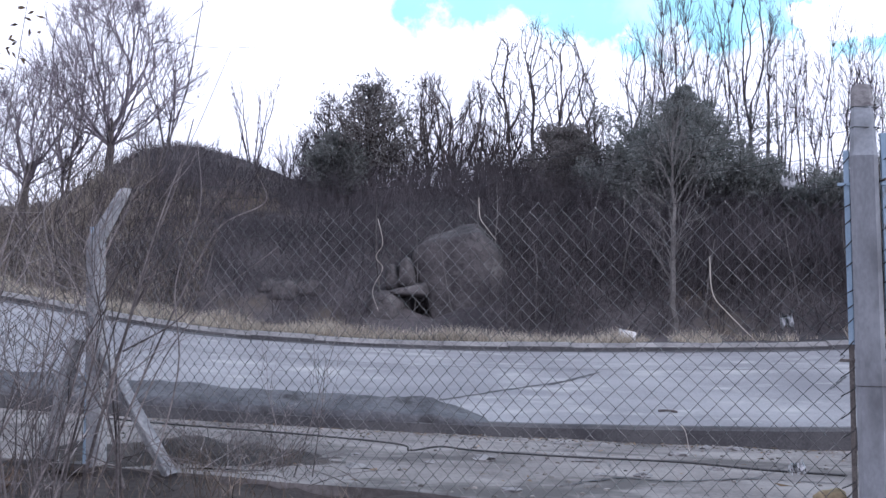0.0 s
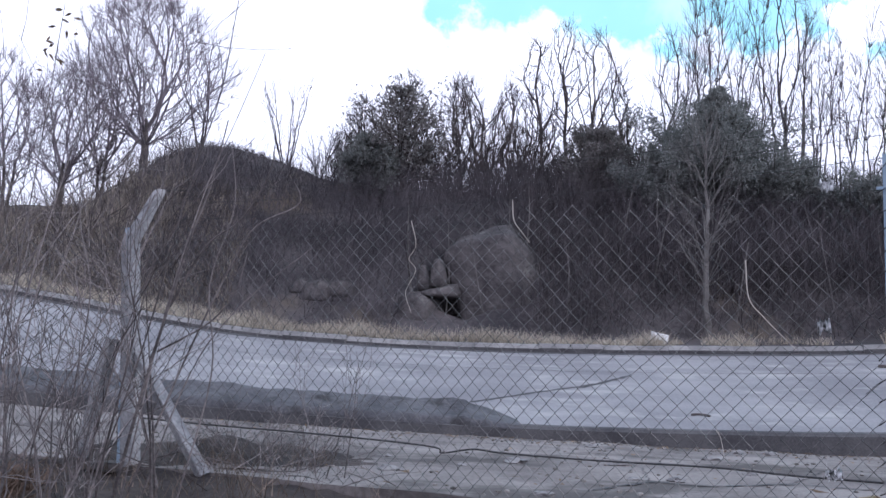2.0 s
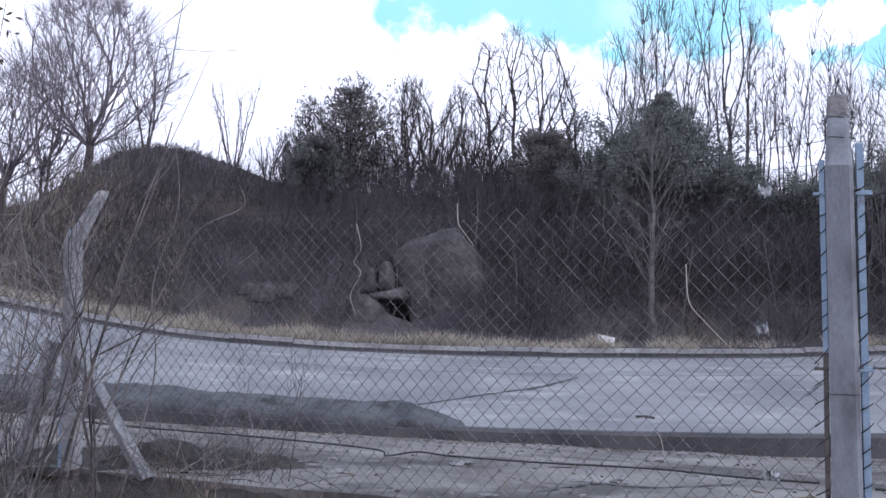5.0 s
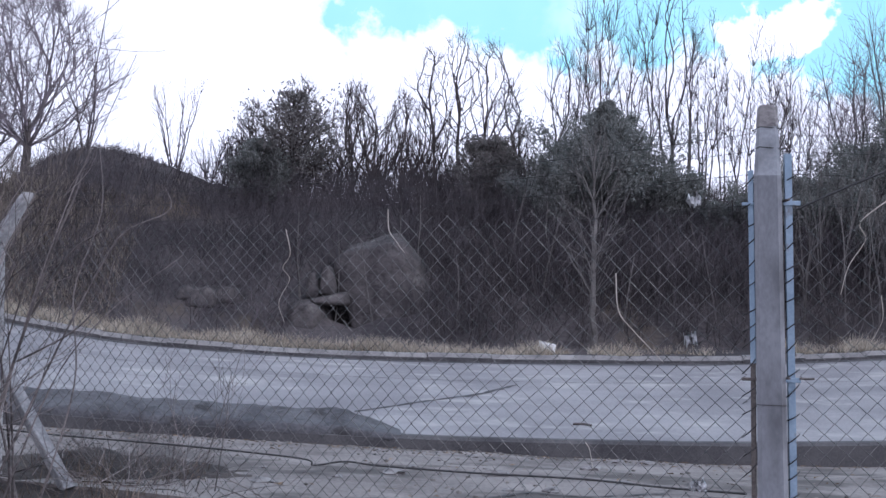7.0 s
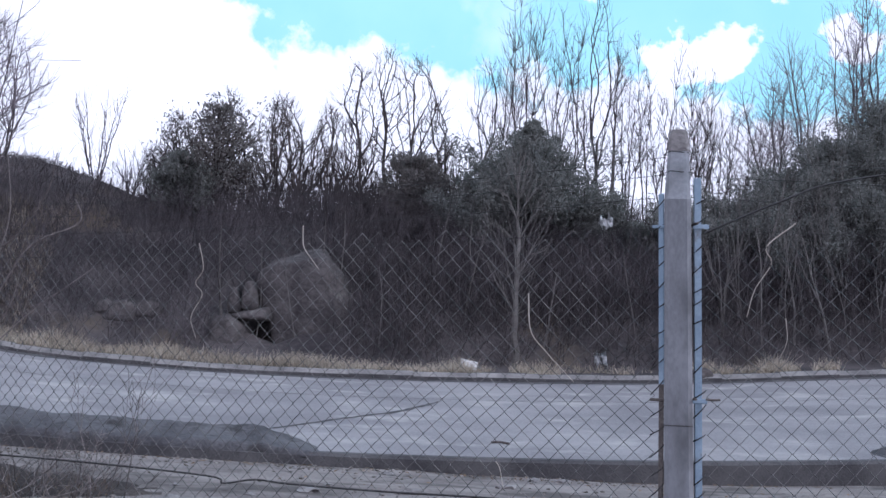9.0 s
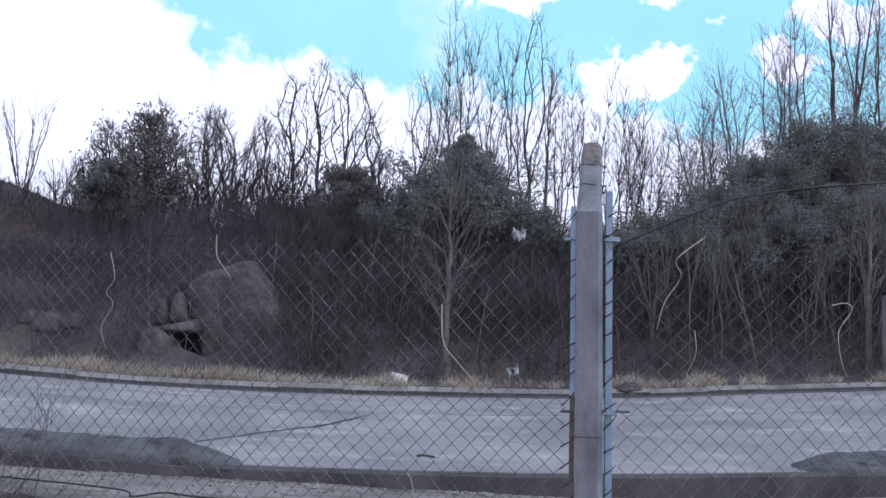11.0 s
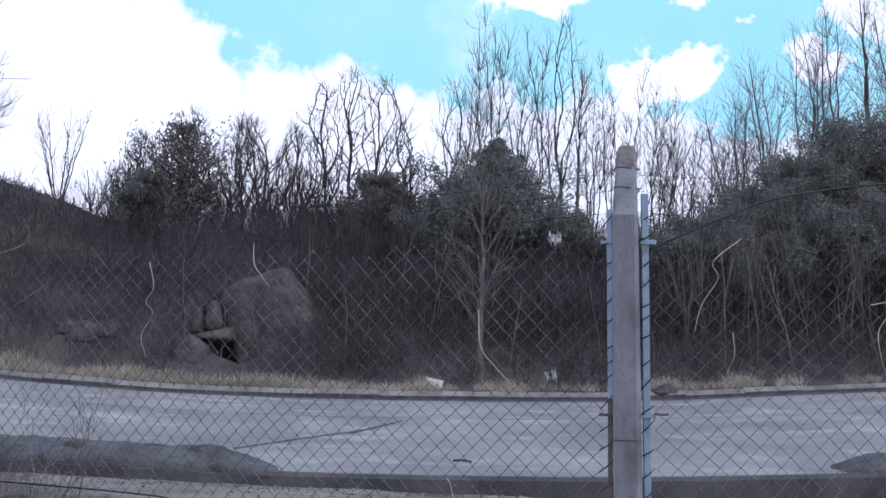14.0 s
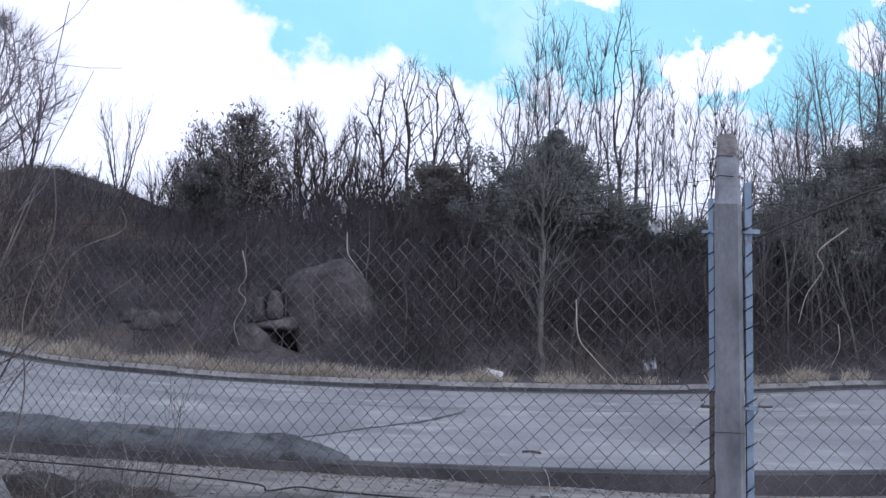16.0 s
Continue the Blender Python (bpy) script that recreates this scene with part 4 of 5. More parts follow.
# tall thin trees behind the dark evergreen
for i, (x, y, h, r, st, w, k) in enumerate((
        (4.05, 24.6, 3.7, 0.045, 1, 0.55, 0.03), (4.45, 25.2, 4.1, 0.04, 2, 0.45, 0), (4.9, 25.0, 5.2, 0.035, 2, 0.4, -0.02), (5.35, 24.8, 5.5, 0.035, 2, 0.35, 0.02), (5.85, 24.6, 3.5, 0.06, 1, 0.7, 0.05), (6.3, 25.2, 5.0, 0.035, 2, 0.4, 0.0),
        (6.7, 25.0, 5.7, 0.055, 1, 0.5, 0.02), (7.05, 25.3, 5.3, 0.05, 1, 0.45, -0.04), (7.5, 25.4, 4.2, 0.035, 2, 0.35, 0), (8.0, 25.2, 5.0, 0.03, 1, 0.35, 0.03), (8.5, 25.5, 3.8, 0.03, 2, 0.35, 0), (8.85, 25.2, 4.2, 0.03, 1, 0.35, 0.02),
        (9.2, 25.5, 3.2, 0.03, 3, 0.4, 0), (9.6, 25.2, 3.4, 0.03, 2, 0.4, 0.03), (10.0, 25.4, 3.0, 0.03, 3, 0.4, 0))):
    wood_tree(x, y, h, 60 + i, wide=w, low=0.30, n=150 if w < 0.5 else 170, stems=st + 2 if w < 0.5 else 1, r=r * (0.7 if w < 0.5 else 1), rmin=0.0040, bf=0.85 if w < 0.5 else 0.42, spread=0.36, up=0.9, kink=0.05, twig=0.36, twigs=2, leader=w < 0.5, lean=(k, 0), shape=0.8, trunk_mat=M_BARK, twig_mat=M_TWIG, label="tall thin bare tree with upright branches")
for i, (x, y, h, r, st) in enumerate(((10.5, 25.6, 2.9, 0.03, 2), (11.0, 25.0, 4.0, 0.045, 2), (11.6, 25.6, 3.8, 0.035, 2), (12.2, 25.4, 4.4, 0.045, 2), (12.8, 25.6, 5.0, 0.04, 2), (13.2, 25.2, 5.6, 0.06, 1), (13.7, 25.4, 5.8, 0.05, 2), (14.2, 25.0, 6.2, 0.075, 1), (14.8, 25.4, 6.4, 0.075, 2), (15.4, 25.0, 6.2, 0.06, 2), (16.2, 25.2, 6.4, 0.07, 2))):
    wood_tree(x, y, h, 90 + i, wide=0.62, low=0.3, n=170, stems=st + 1, r=r * 0.8, rmin=0.0042, bf=0.8, spread=0.4, up=0.8, twig=0.4, twigs=2, leader=True, lean=(-0.05 if i < 5 else 0.02, 0), shape=0.8, twig_mat=M_TWIG_MAUVE, label="tall bare tree with fine mauve twigs")

# pale thin trees on the verge in front of the wood
for x, y, h, k, w in ((3.80, 18.95, 3.75, 120, 0.62), (11.5, 18.9, 3.9, 121, 0.66)):
    wood_tree(x, y, h, k, wide=w, low=0.26, n=90, r=0.062, rmin=0.0048, bf=0.85, up=1.0, kink=0.03, twig=0.4, twigs=2, leader=True, shape=0.8, trunk_mat=M_BARK_GREY, twig_mat=M_BARK_GREY, label="pale grey bare sapling at the back of the verge")
rng = random.Random(77)
for i in range(44):
    x = 7.6 + 7.2 * (i + rng.random()) / 44
    bare_tree("sapling", x, rng.uniform(19.5, 20.6), rng.uniform(2.0, 3.6), 530 + i, r=rng.uniform(0.012, 0.028), kids=((4, 6), (2, 3)), top=2, wide=(12, 32), up=0.3, lean=(rng.uniform(-0.12, 0.12), 0), trunk_mat=M_BARK_GREY, twig_mat=M_BARK_GREY,
              label="thin grey bare sapling before dark evergreens", group="saplings")
for i in range(16):
    x = -1.5 + 9.5 * (i + rng.random()) / 16
    bare_tree("sapling", x, rng.uniform(19.6, 21.0), rng.uniform(1.4, 2.6), 170 + i, r=rng.uniform(0.012, 0.024), kids=((4, 6), (2, 3)), top=2, wide=(14, 36), up=0.3, lean=(rng.uniform(-0.25, 0.25), 0), trunk_mat=M_BARK_GREY, twig_mat=M_TWIG,
              label="thin bare sapling in the roadside brush", group="saplings")


# ---- evergreens ----
def evergreen(x, y, height, radius, seed, n=9000, mat=None, label="", shape=0.75, size=0.048, low=0.08):
    rng = np.random.RandomState(seed)
    r2 = random.Random(seed)
    z = ground_z(x, y) - 0.05
    ob = tagged(empty("evergreen_tree", (x, y, z)), label, "tree", "evergreens")
    g = Geo()
    g.line([(0, 0, 0), (0.02, 0, height * 0.35), (-0.02, 0.02, height * 0.7), (0, 0, height * 0.96)], [0.09, 0.07, 0.04, 0.012], 6)
    part("trunk", g, M_BARK, ob)
    gb, tufts = Geo(), []
    limbs = int(80 + 40 * height)
    per = max(30, int(n * 4.2) // limbs)
    for k in range(limbs):
        t = low + (1 - low) * ((k + r2.random()) / limbs) ** 1.15
        a = r2.uniform(0, 2 * math.pi)
        reach = radius * (1 - t) ** shape * r2.uniform(0.45, 1.3) + 0.10
        rise = reach * r2.uniform(0.2, 1.1)
        p0 = np.array([0, 0, t * height * 0.96])
        p1 = p0 + np.array([math.cos(a) * reach, math.sin(a) * reach, rise])
        mid = (p0 + p1) / 2 + np.array([0, 0, -0.08 * reach])
        gb.line([tuple(p0), tuple(mid), tuple(p1)], [0.016, 0.010, 0.004], 3)
        m = max(8, int(per * (0.25 + 0.95 * min(1.0, reach / radius))))
        u = rng.rand(m) ** 0.45
        c = p0 + (p1 - p0) * u[:, None] + rng.normal(0, 1, (m, 3)) * (0.05 + 0.10 * reach * (1 - 0.6 * u))[:, None] * np.array([1, 1, 0.8])
        tufts.append(c)
    C = np.concatenate(tufts)
    C[:, 2] = np.maximum(C[:, 2], 0.05)
    gl = Geo()
    for blade in range(2):
        d = rng.normal(0, 1, C.shape) + np.array([0, 0, 0.5])
        d /= np.linalg.norm(d, axis=1, keepdims=True)
        s = np.cross(d, rng.normal(0, 1, C.shape))
        s /= np.linalg.norm(s, axis=1, keepdims=True) + 1e-9
        L = size * rng.uniform(0.5, 1.6, (len(C), 1))
        gl.tris(np.stack([C - s * L * 0.22, C + s * L * 0.22, C + d * L], axis=1))
    tagged(part("limb_framework", gb, M_BARK, ob), kind="stuff")
    tagged(part("foliage", gl, mat or M_NEEDLE, ob), kind="stuff")
    return ob


EV = "dense dark evergreen tree on the hillside"
evergreen(-1.6, 24.0, 2.35, 1.25, 201, 1500, M_IVY, "leafy brown-green evergreen tree with a ragged top", 0.6, 0.06)
evergreen(-2.25, 23.7, 1.3, 0.75, 202, 3000, M_NEEDLE, EV, 0.8)
evergreen(2.58, 24.0, 1.6, 0.68, 203, 5500, M_IVY, "brown-green evergreen tree with a domed top", 0.45)
evergreen(4.75, 22.8, 2.75, 1.75, 204, 15000, M_NEEDLE, "broad dark evergreen tree rising to a point", 1.15)
evergreen(5.85, 22.6, 1.05, 0.95, 205, 8000, M_NEEDLE, EV, 0.55)
evergreen(3.7, 22.4, 1.4, 0.9, 206, 7000, M_NEEDLE, EV, 0.55)
for i, (x, y, h, r) in enumerate(((7.2, 22.3, 0.6, 0.9), (8.3, 22.2, 0.7, 1.1), (9.3, 22.4, 1.0, 1.1), (10.3, 22.6, 1.45, 1.2), (11.3, 22.8, 2.2, 1.3), (12.4, 23.0, 2.95, 1.5), (13.7, 23.0, 2.85, 1.6), (15.0, 23.0, 3.0, 1.6),
                                   (9.8, 21.2, 1.3, 1.0), (11.3, 21.2, 1.8, 1.1), (12.8, 21.3, 2.1, 1.2), (14.3, 21.3, 2.2, 1.2))):
    evergreen(x, y, h, r, 220 + i, 11000 if h > 3 else 7000, M_NEEDLE, EV, 0.5)


# ---- brush, grass and litter ----
def brush(n, xr, yr, hr, seed, rmin, rmax, twigs, lean=0.28, keep=None):
    rng = np.random.RandomState(seed)
    X, Y = rng.uniform(*xr, n), rng.uniform(*yr, n)
    if keep:
        ok = np.array([keep(a, b) for a, b in zip(X, Y)])
        X, Y = X[ok], Y[ok]
    n = len(X)
    Z = np.array([ground_z(a, b) for a, b in zip(X, Y)]) - 0.03
    H = rng.uniform(*hr, n)
    g = Geo()
    dirs = np.stack([rng.normal(0, lean, n), rng.normal(0, lean, n), np.ones(n)], 1)
    dirs /= np.linalg.norm(dirs, axis=1, keepdims=True)
    P = np.zeros((n, 4, 3))
    P[:, 0] = np.stack([X, Y, Z], 1)
    for k in range(1, 4):
        dirs = dirs + rng.normal(0, 0.13, (n, 3))
        dirs /= np.linalg.norm(dirs, axis=1, keepdims=True)
        P[:, k] = P[:, k - 1] + dirs * (H / 3)[:, None]
    R0 = rng.uniform(rmin, rmax, n)
    g.many(P, R0[:, None] * np.array([1.0, 0.75, 0.5, 0.2])[None, :], 3)
    for j in range(twigs):
        i = rng.randint(1, 3, n)
        S = P[np.arange(n), i] + (P[np.arange(n), i + 1] - P[np.arange(n), i]) * rng.rand(n, 1)
        d = dirs * 0.8 + rng.normal(0, 0.55, (n, 3)) + np.array([0, 0, 0.25])
        d /= np.linalg.norm(d, axis=1, keepdims=True)
        L = H * rng.uniform(0.18, 0.45, n)
        Q = np.zeros((n, 3, 3))
        Q[:, 0] = S
        Q[:, 1] = S + d * (L / 2)[:, None]
        Q[:, 2] = Q[:, 1] + (d + rng.normal(0, 0.3, (n, 3))) * (L / 2)[:, None]
        g.many(Q, R0[:, None] * np.array([0.5, 0.38, 0.2])[None, :], 3)
    return g


def not_rock(x, y):
    if x < -5.2 and (x * 13.7 + y * 7.9) % 1.0 > max(0.22, 1 + (x + 5.2) * 0.6):
        return False
    if (x < -3.2 and y > 23.2) or (x < -7.3 and y > 21.3):
        return False
    return not (-1.25 < x < 0.75 and y < 20.6) and not (-3.4 < x < -2.0 and y < 20.3 and x * 7 % 1 < 0.6)


tagged(part("hillside_brush", brush(9000, (-13, 2.5), (19.3, 25.8), (0.35, 1.05), 301, 0.0035, 0.008, 5, 0.5, keep=not_rock), M_BRUSH), "dense tangle of brown leafless brush on the bank", "brush", kind="stuff")
tagged(part("hillside_brush", brush(8000, (1.0, 17), (19.2, 25.8), (0.4, 1.2), 304, 0.0035, 0.009, 5, 0.45, keep=not_rock), M_UNDER), "dense tangle of dark leafless undergrowth on the bank", "brush", kind="stuff")
for xr, hr, n, seed in (((2.6, 9.0), (0.6, 1.25), 2200, 306), ((9.0, 17.0), (0.9, 1.7), 2000, 308)):
    tagged(part("bank_thicket", brush(n, xr, (20.2, 22.4), hr, seed, 0.004, 0.008, 5, 0.22), M_BRUSH), "thicket of thin grey leafless stems on the bank", "brush", kind="stuff")
tagged(part("mound_brush", brush(3600, (-8.6, -3.0), (22.4, 25.3), (0.05, 0.20), 305, 0.004, 0.009, 3, 0.6), M_HEATH), "short dead heather and brush on the mound", "brush", kind="stuff")
for xr, hr, n, seed in (((-3.2, 5.3), (0.6, 1.4), 1100, 302), ((5.3, 17.0), (0.3, 0.8), 1300, 307)):
    tagged(part("crest_brush", brush(n, xr, (24.2, 26.6), hr, seed, 0.005, 0.010, 4, 0.25), M_TWIG), "thin leafless brush along the crest", "brush", kind="stuff")
tagged(part("meadow_brush", brush(1800, (-13, -5.5), (18.8, 22.5), (0.3, 0.9), 303, 0.004, 0.009, 3, 0.3), M_WEED), "tan dead weeds on the slope beside the road", "brush", kind="stuff")


def grass(n, xr, yr, hr, seed, w, zf, keep=None, lean=0.5):
    rng = np.random.RandomState(seed)
    X, Y = rng.uniform(*xr, n), yr[0] + (yr[1] - yr[0]) * rng.rand(n)
    if keep:
        ok = np.array([keep(a, b) for a, b in zip(X, Y)])
        X, Y = X[ok], Y[ok]
    n = len(X)
    clump = np.array([0.5 + 0.9 * max(0.0, noise.noise(Vector((a * 1.3, b * 2.0, seed))) + 0.35) for a, b in zip(X, Y)])
    Z = np.array([zf(a, b) for a, b in zip(X, Y)]) - 0.01
    H = rng.uniform(*hr, n) * clump
    B = np.stack([X, Y, Z], 1)
    a = rng.uniform(0, 2 * np.pi, n)
    S = np.stack([np.cos(a), np.sin(a), np.zeros(n)], 1) * w
    T = B + np.stack([rng.normal(0, lean, n) * H, rng.normal(0, lean, n) * H, H], 1)
    g = Geo()
    g.tris(np.stack([B - S, B + S, T], 1))
    return g


tagged(part("verge_grass", grass(44000, (-12, 15), (18.08, 19.1), (0.08, 0.26), 310, 0.008, ground_z, keep=lambda a, b: b < 18.62 + 0.45 * max(0.0, min(1.0, (1.0 - a) / 4)) + 0.12 * math.sin(a * 2.3) and (a < 3.0 or noise.noise(Vector((a * 1.4, b * 2.5, 3))) > 0.08 * min(1.0, a - 3.0))), M_GRASS), "strip of dry straw-coloured grass on the verge", "grass", kind="stuff")
tagged(part("slope_grass", grass(30000, (-14, -4.2), (18.8, 22.3), (0.10, 0.30), 311, 0.009, ground_z), M_WEED), "brown dead grass on the slope", "grass", kind="stuff")


def soil_side(x, y):
    return y < fence_y(x) - 0.05


tagged(part("fence_weeds", grass(3400, (-3.4, -0.4), (4.3, 6.9), (0.05, 0.22), 312, 0.003, lambda a, b: ground_z(a, b) if soil_side(a, b) else apron_z(a, b), keep=lambda a, b: (soil_side(a, b) and noise.noise(Vector((a * 2.5, b * 2.5, 2))) > -0.1) or (math.hypot((a + 1.35) / 0.6, (b - 6.45) / 0.6) < 0.8 + 0.5 * noise.noise(Vector((a * 4, b * 4, 6))))), M_LITTER),
       "tangle of dead brown weeds round the fence foot", "weeds", kind="stuff")
tagged(part("rusty_fern", grass(1500, (-2.95, -2.1), (4.7, 5.5), (0.12, 0.35), 313, 0.006, ground_z, lean=0.8), M_FERN), "patch of rust-brown dead fern", "fern", kind="stuff")


def patch_z(x, y):
    f = 1 - math.hypot((x + 1.5) / 0.95, (y - 6.65) / 0.75)
    return apron_z(x, y) - 0.02 + 0.13 * max(-0.3, f) + 0.05 * noise.noise(Vector((x * 3, y * 3, 2))) + 0.03 * noise.noise(Vector((x * 9, y * 9, 5)))


tagged(part("soil_mound", sheet(steps((-2.5, -0.4, 0.06)), steps((5.95, 7.5, 0.06)), patch_z), M_SOIL, None, "", True), "low mound of dark soil and litter behind the corner post", "soil")
tagged(part("soil_bed", sheet(steps((-6, 4, 0.08)), steps((0.0, 1.0, 0.1)), lambda x, t: 0.0), M_SOIL, None, "", True), "dark bare soil along the foot of the fence", "soil", kind="structure")
bed = bpy.data.objects["soil_bed"].data
for v in bed.vertices:
    y = fence_y(v.co.x) - 0.04 - 1.3 * (1 - v.co.y)
    v.co = (v.co.x, y, ground_z(v.co.x, y) + 0.012 + 0.03 * noise.noise(Vector((v.co.x * 6, y * 6, 1))) + (0.02 if v.co.y > 0.9 else 0))

tagged(part("fallen_twigs", brush(150, (-1.9, -0.3), (5.0, 6.3), (0.2, 0.6), 320, 0.002, 0.005, 3, 2.6, keep=lambda a, b: abs(b - fence_y(a) + 0.12) < 0.22), M_SHRUB), "fallen dead twigs along the fence foot", "twigs", kind="stuff").location.z = 0.12

# ---- rocks ----
def rock(name, at, sx, sy, sz, seed, label, sub=4, rough=0.22, freq=1.2, turn=0):
    bm = lump(random.Random(seed), sx, sy, sz, rough, sub, freq)
    ob = part(name, bm, M_ROCK, None, "", True)
    x, y, z = at
    ob.matrix_basis = pose(x, y, z if z is not None else ground_z(x, y) + 0.3 * sz, 0, 0, turn)
    return tagged(ob, label, "rock")


def cleft_rock(at, planes, seed, label, power=9, rough=0.035, sub=5, size=1.0):
    """A block of rock bounded by planes (outward normal, distance), with worn edges and an uneven face."""
    off = Vector((seed * 3.7, seed * 1.3, seed * 2.1))
    N = np.array([np.array(n, float) / np.linalg.norm(n) / d for n, d in planes])
    bm = bmesh.new()
    bmesh.ops.create_icosphere(bm, subdivisions=sub, radius=1.0)
    for v in bm.verts:
        d = v.co.normalized()
        k = float((np.maximum(0.0, N @ np.array(d)) ** power).sum() ** (-1.0 / power))
        q = d * k * size
        k2 = 1 + rough * (1.6 * noise.noise(q * 1.6 / size + off) + noise.noise(q * 4 / size + off) + 0.7 * abs(noise.noise(q * 9 / size + off)))
        v.co = q * k2
    ob = part("boulder", bm, M_ROCK, None, "", True)
    ob.matrix_basis = pose(*at)
    return tagged(ob, label, "rock")


cleft_rock((0.30, 20.6, 2.5), (((-0.946, 0.05, -0.323), 0.68), ((-0.26, -0.2, 0.95), 0.83), ((-0.8, -0.1, 0.6), 0.93), ((0.7, -0.1, 0.7), 0.90), ((1, -0.25, 0.2), 0.82), ((0.55, -0.8, 0.1), 0.76), ((-0.2, -1, 0.10), 0.60),
                               ((0, 1, 0), 0.8), ((0, 0, -1), 1.1)), 5, "large grey boulder with an undercut side and pale lichen patches", 20, 0.035)
UPRIGHT = (((-1, -0.2, 0.1), 0.11), ((1, -0.3, 0.2), 0.11), ((0, -1, 0), 0.13), ((0, 1, 0), 0.14), ((0.4, 0, 1), 0.19), ((-0.7, 0, 0.7), 0.15), ((0, 0, -1), 0.3))
cleft_rock((-0.66, 20.0, 2.66), UPRIGHT, 6, "small upright grey rock leaning by the large boulder", 7, 0.07, 3)
cleft_rock((-0.90, 20.05, 2.56), UPRIGHT, 7, "small upright grey rock leaning by the large boulder", 7, 0.09, 3, 0.9)
FLAT = (((-1, -0.2, 0.2), 0.30), ((1, -0.1, 0.1), 0.30), ((0, -1, 0.1), 0.2), ((0, 1, 0), 0.25), ((-0.2, -0.15, 1), 0.075), ((0, 0, -1), 0.09), ((0.6, -0.6, 0.3), 0.24))
cleft_rock((-0.62, 19.95, 2.28), FLAT, 8, "flat grey rock ledge beside the large boulder", 5, 0.13, 4)
cleft_rock((-0.98, 19.85, 2.02), (((-1, -0.3, 0.3), 0.34), ((1, -0.5, 0.0), 0.27), ((0, -1, 0.2), 0.26), ((0, 1, 0), 0.3), ((-0.3, -0.2, 1), 0.23), ((0.5, -0.2, 0.8), 0.22), ((0, 0, -1), 0.35)), 9, "low grey rock at the foot of the large boulder", 8, 0.07, 4)
for (x, y, k, q) in ((-2.75, 20.1, 10, 0.7), (-2.38, 20.15, 11, 0.6), (-3.05, 20.1, 12, 0.45)):
    cleft_rock((x, y, ground_z(x, y) + 0.10), (((-1, -0.3, 0.4), 0.32), ((1, -0.4, 0.2), 0.34), ((0, -1, 0.3), 0.26), ((0, 1, 0), 0.3), ((-0.3, -0.2, 1), 0.16), ((0.5, -0.2, 0.8), 0.2), ((0, 0, -1), 0.35)), k, "weathered grey rock in the brush", 14, 0.16, 4, q)

rng = random.Random(9)
g = Geo()
for k in range(420):
    x = rng.uniform(-2.6, 3.2)
    y = rng.uniform(fence_y(x) + 0.05, 9.3)
    if rng.random() < 0.5:
        y = 9.38 - abs(rng.gauss(0, 0.3))
    s = rng.uniform(0.006, 0.018)
    bm = lump(rng, s, s * rng.uniform(0.7, 1.2), s * 0.6, 0.35, 1)
    bm.verts.ensure_lookup_table()
    z = apron_z(x, y) + s * 0.3
    g.add([(v.co.x + x, v.co.y + y, v.co.z + z) for v in bm.verts], [tuple(v.index for v in f.verts) for f in bm.faces])
    bm.free()
tagged(part("gravel", g, M_STONE), "scattered pebbles and clods on the concrete", "gravel", kind="stuff")

rng = np.random.RandomState(12)
g = Geo()
n = 480
X = rng.uniform(-2.6, 4.5, n)
Y = np.where(rng.rand(n) < 0.6, 9.36 - np.abs(rng.normal(0, 0.25, n)), rng.uniform(5.2, 9.3, n))
Y = np.maximum(Y, np.array([fence_y(a) + 0.05 for a in X]))
C = np.stack([X, Y, np.array([apron_z(a, b) for a, b in zip(X, Y)]) + 0.012], 1)
d = rng.normal(0, 1, (n, 3)) * np.array([1, 1, 0.25])
s = rng.normal(0, 1, (n, 3)) * np.array([1, 1, 0.25])
g.tris(np.stack([C - d * 0.018, C + s * 0.014, C + d * 0.018], 1))
tagged(part("dead_leaves", g, M_LEAF), "brown dead leaves blown against the kerb", "leaves", kind="stuff")

# ---- loose things ----
bx = tagged(empty("plastic_container", (2.95, 18.45, ground_z(2.95, 18.45))), "crushed white plastic container lying in the dry grass", "container")
part("body", box(0.24, 0.18, 0.15, (0, 0, 0.09), 0.02, (4, 6, 12)), M_PLASTIC, bx)
part("lid", box(0.12, 0.14, 0.02, (-0.06, 0, 0.175), 0.006, (4, 14, 12)), M_FILM, bx, "dirty flap")

pl = tagged(part("concrete_pillar", loft([[(11.62 + a, 18.35 + b, z) for a, b in ((0, 0), (0.62, 0), (0.62, 0.35), (0, 0.35))] for z in (1.6, 3.30, 3.32)], 0.015), M_KERB), "plain grey concrete pillar at the roadside", "pillar")


def scrap(at, seed, size, label):
    rng = random.Random(seed)
    bm = bmesh.new()
    bmesh.ops.create_grid(bm, x_segments=9, y_segments=6, size=0.5)
    for v in bm.verts:
        q = v.co.copy()
        v.co = Vector((q.x * size[0] * (1 + 0.35 * noise.noise(q * 5 + Vector((seed, 0, 0)))), 0.05 * noise.noise(q * 6 + Vector((0, seed, 0))), q.y * size[1] + 0.045 * noise.noise(Vector((q.x * 5, seed, q.y * 4)))))
    ext = bmesh.ops.solidify(bm, geom=list(bm.faces), thickness=0.003)
    ob = part("plastic_scrap", bm, M_FILM, None, "", True)
    ob.matrix_basis = pose(*at, 0, rng.uniform(-15, 15), rng.uniform(-40, -10))
    return tagged(ob, label, "plastic scrap", "scraps on the fence")


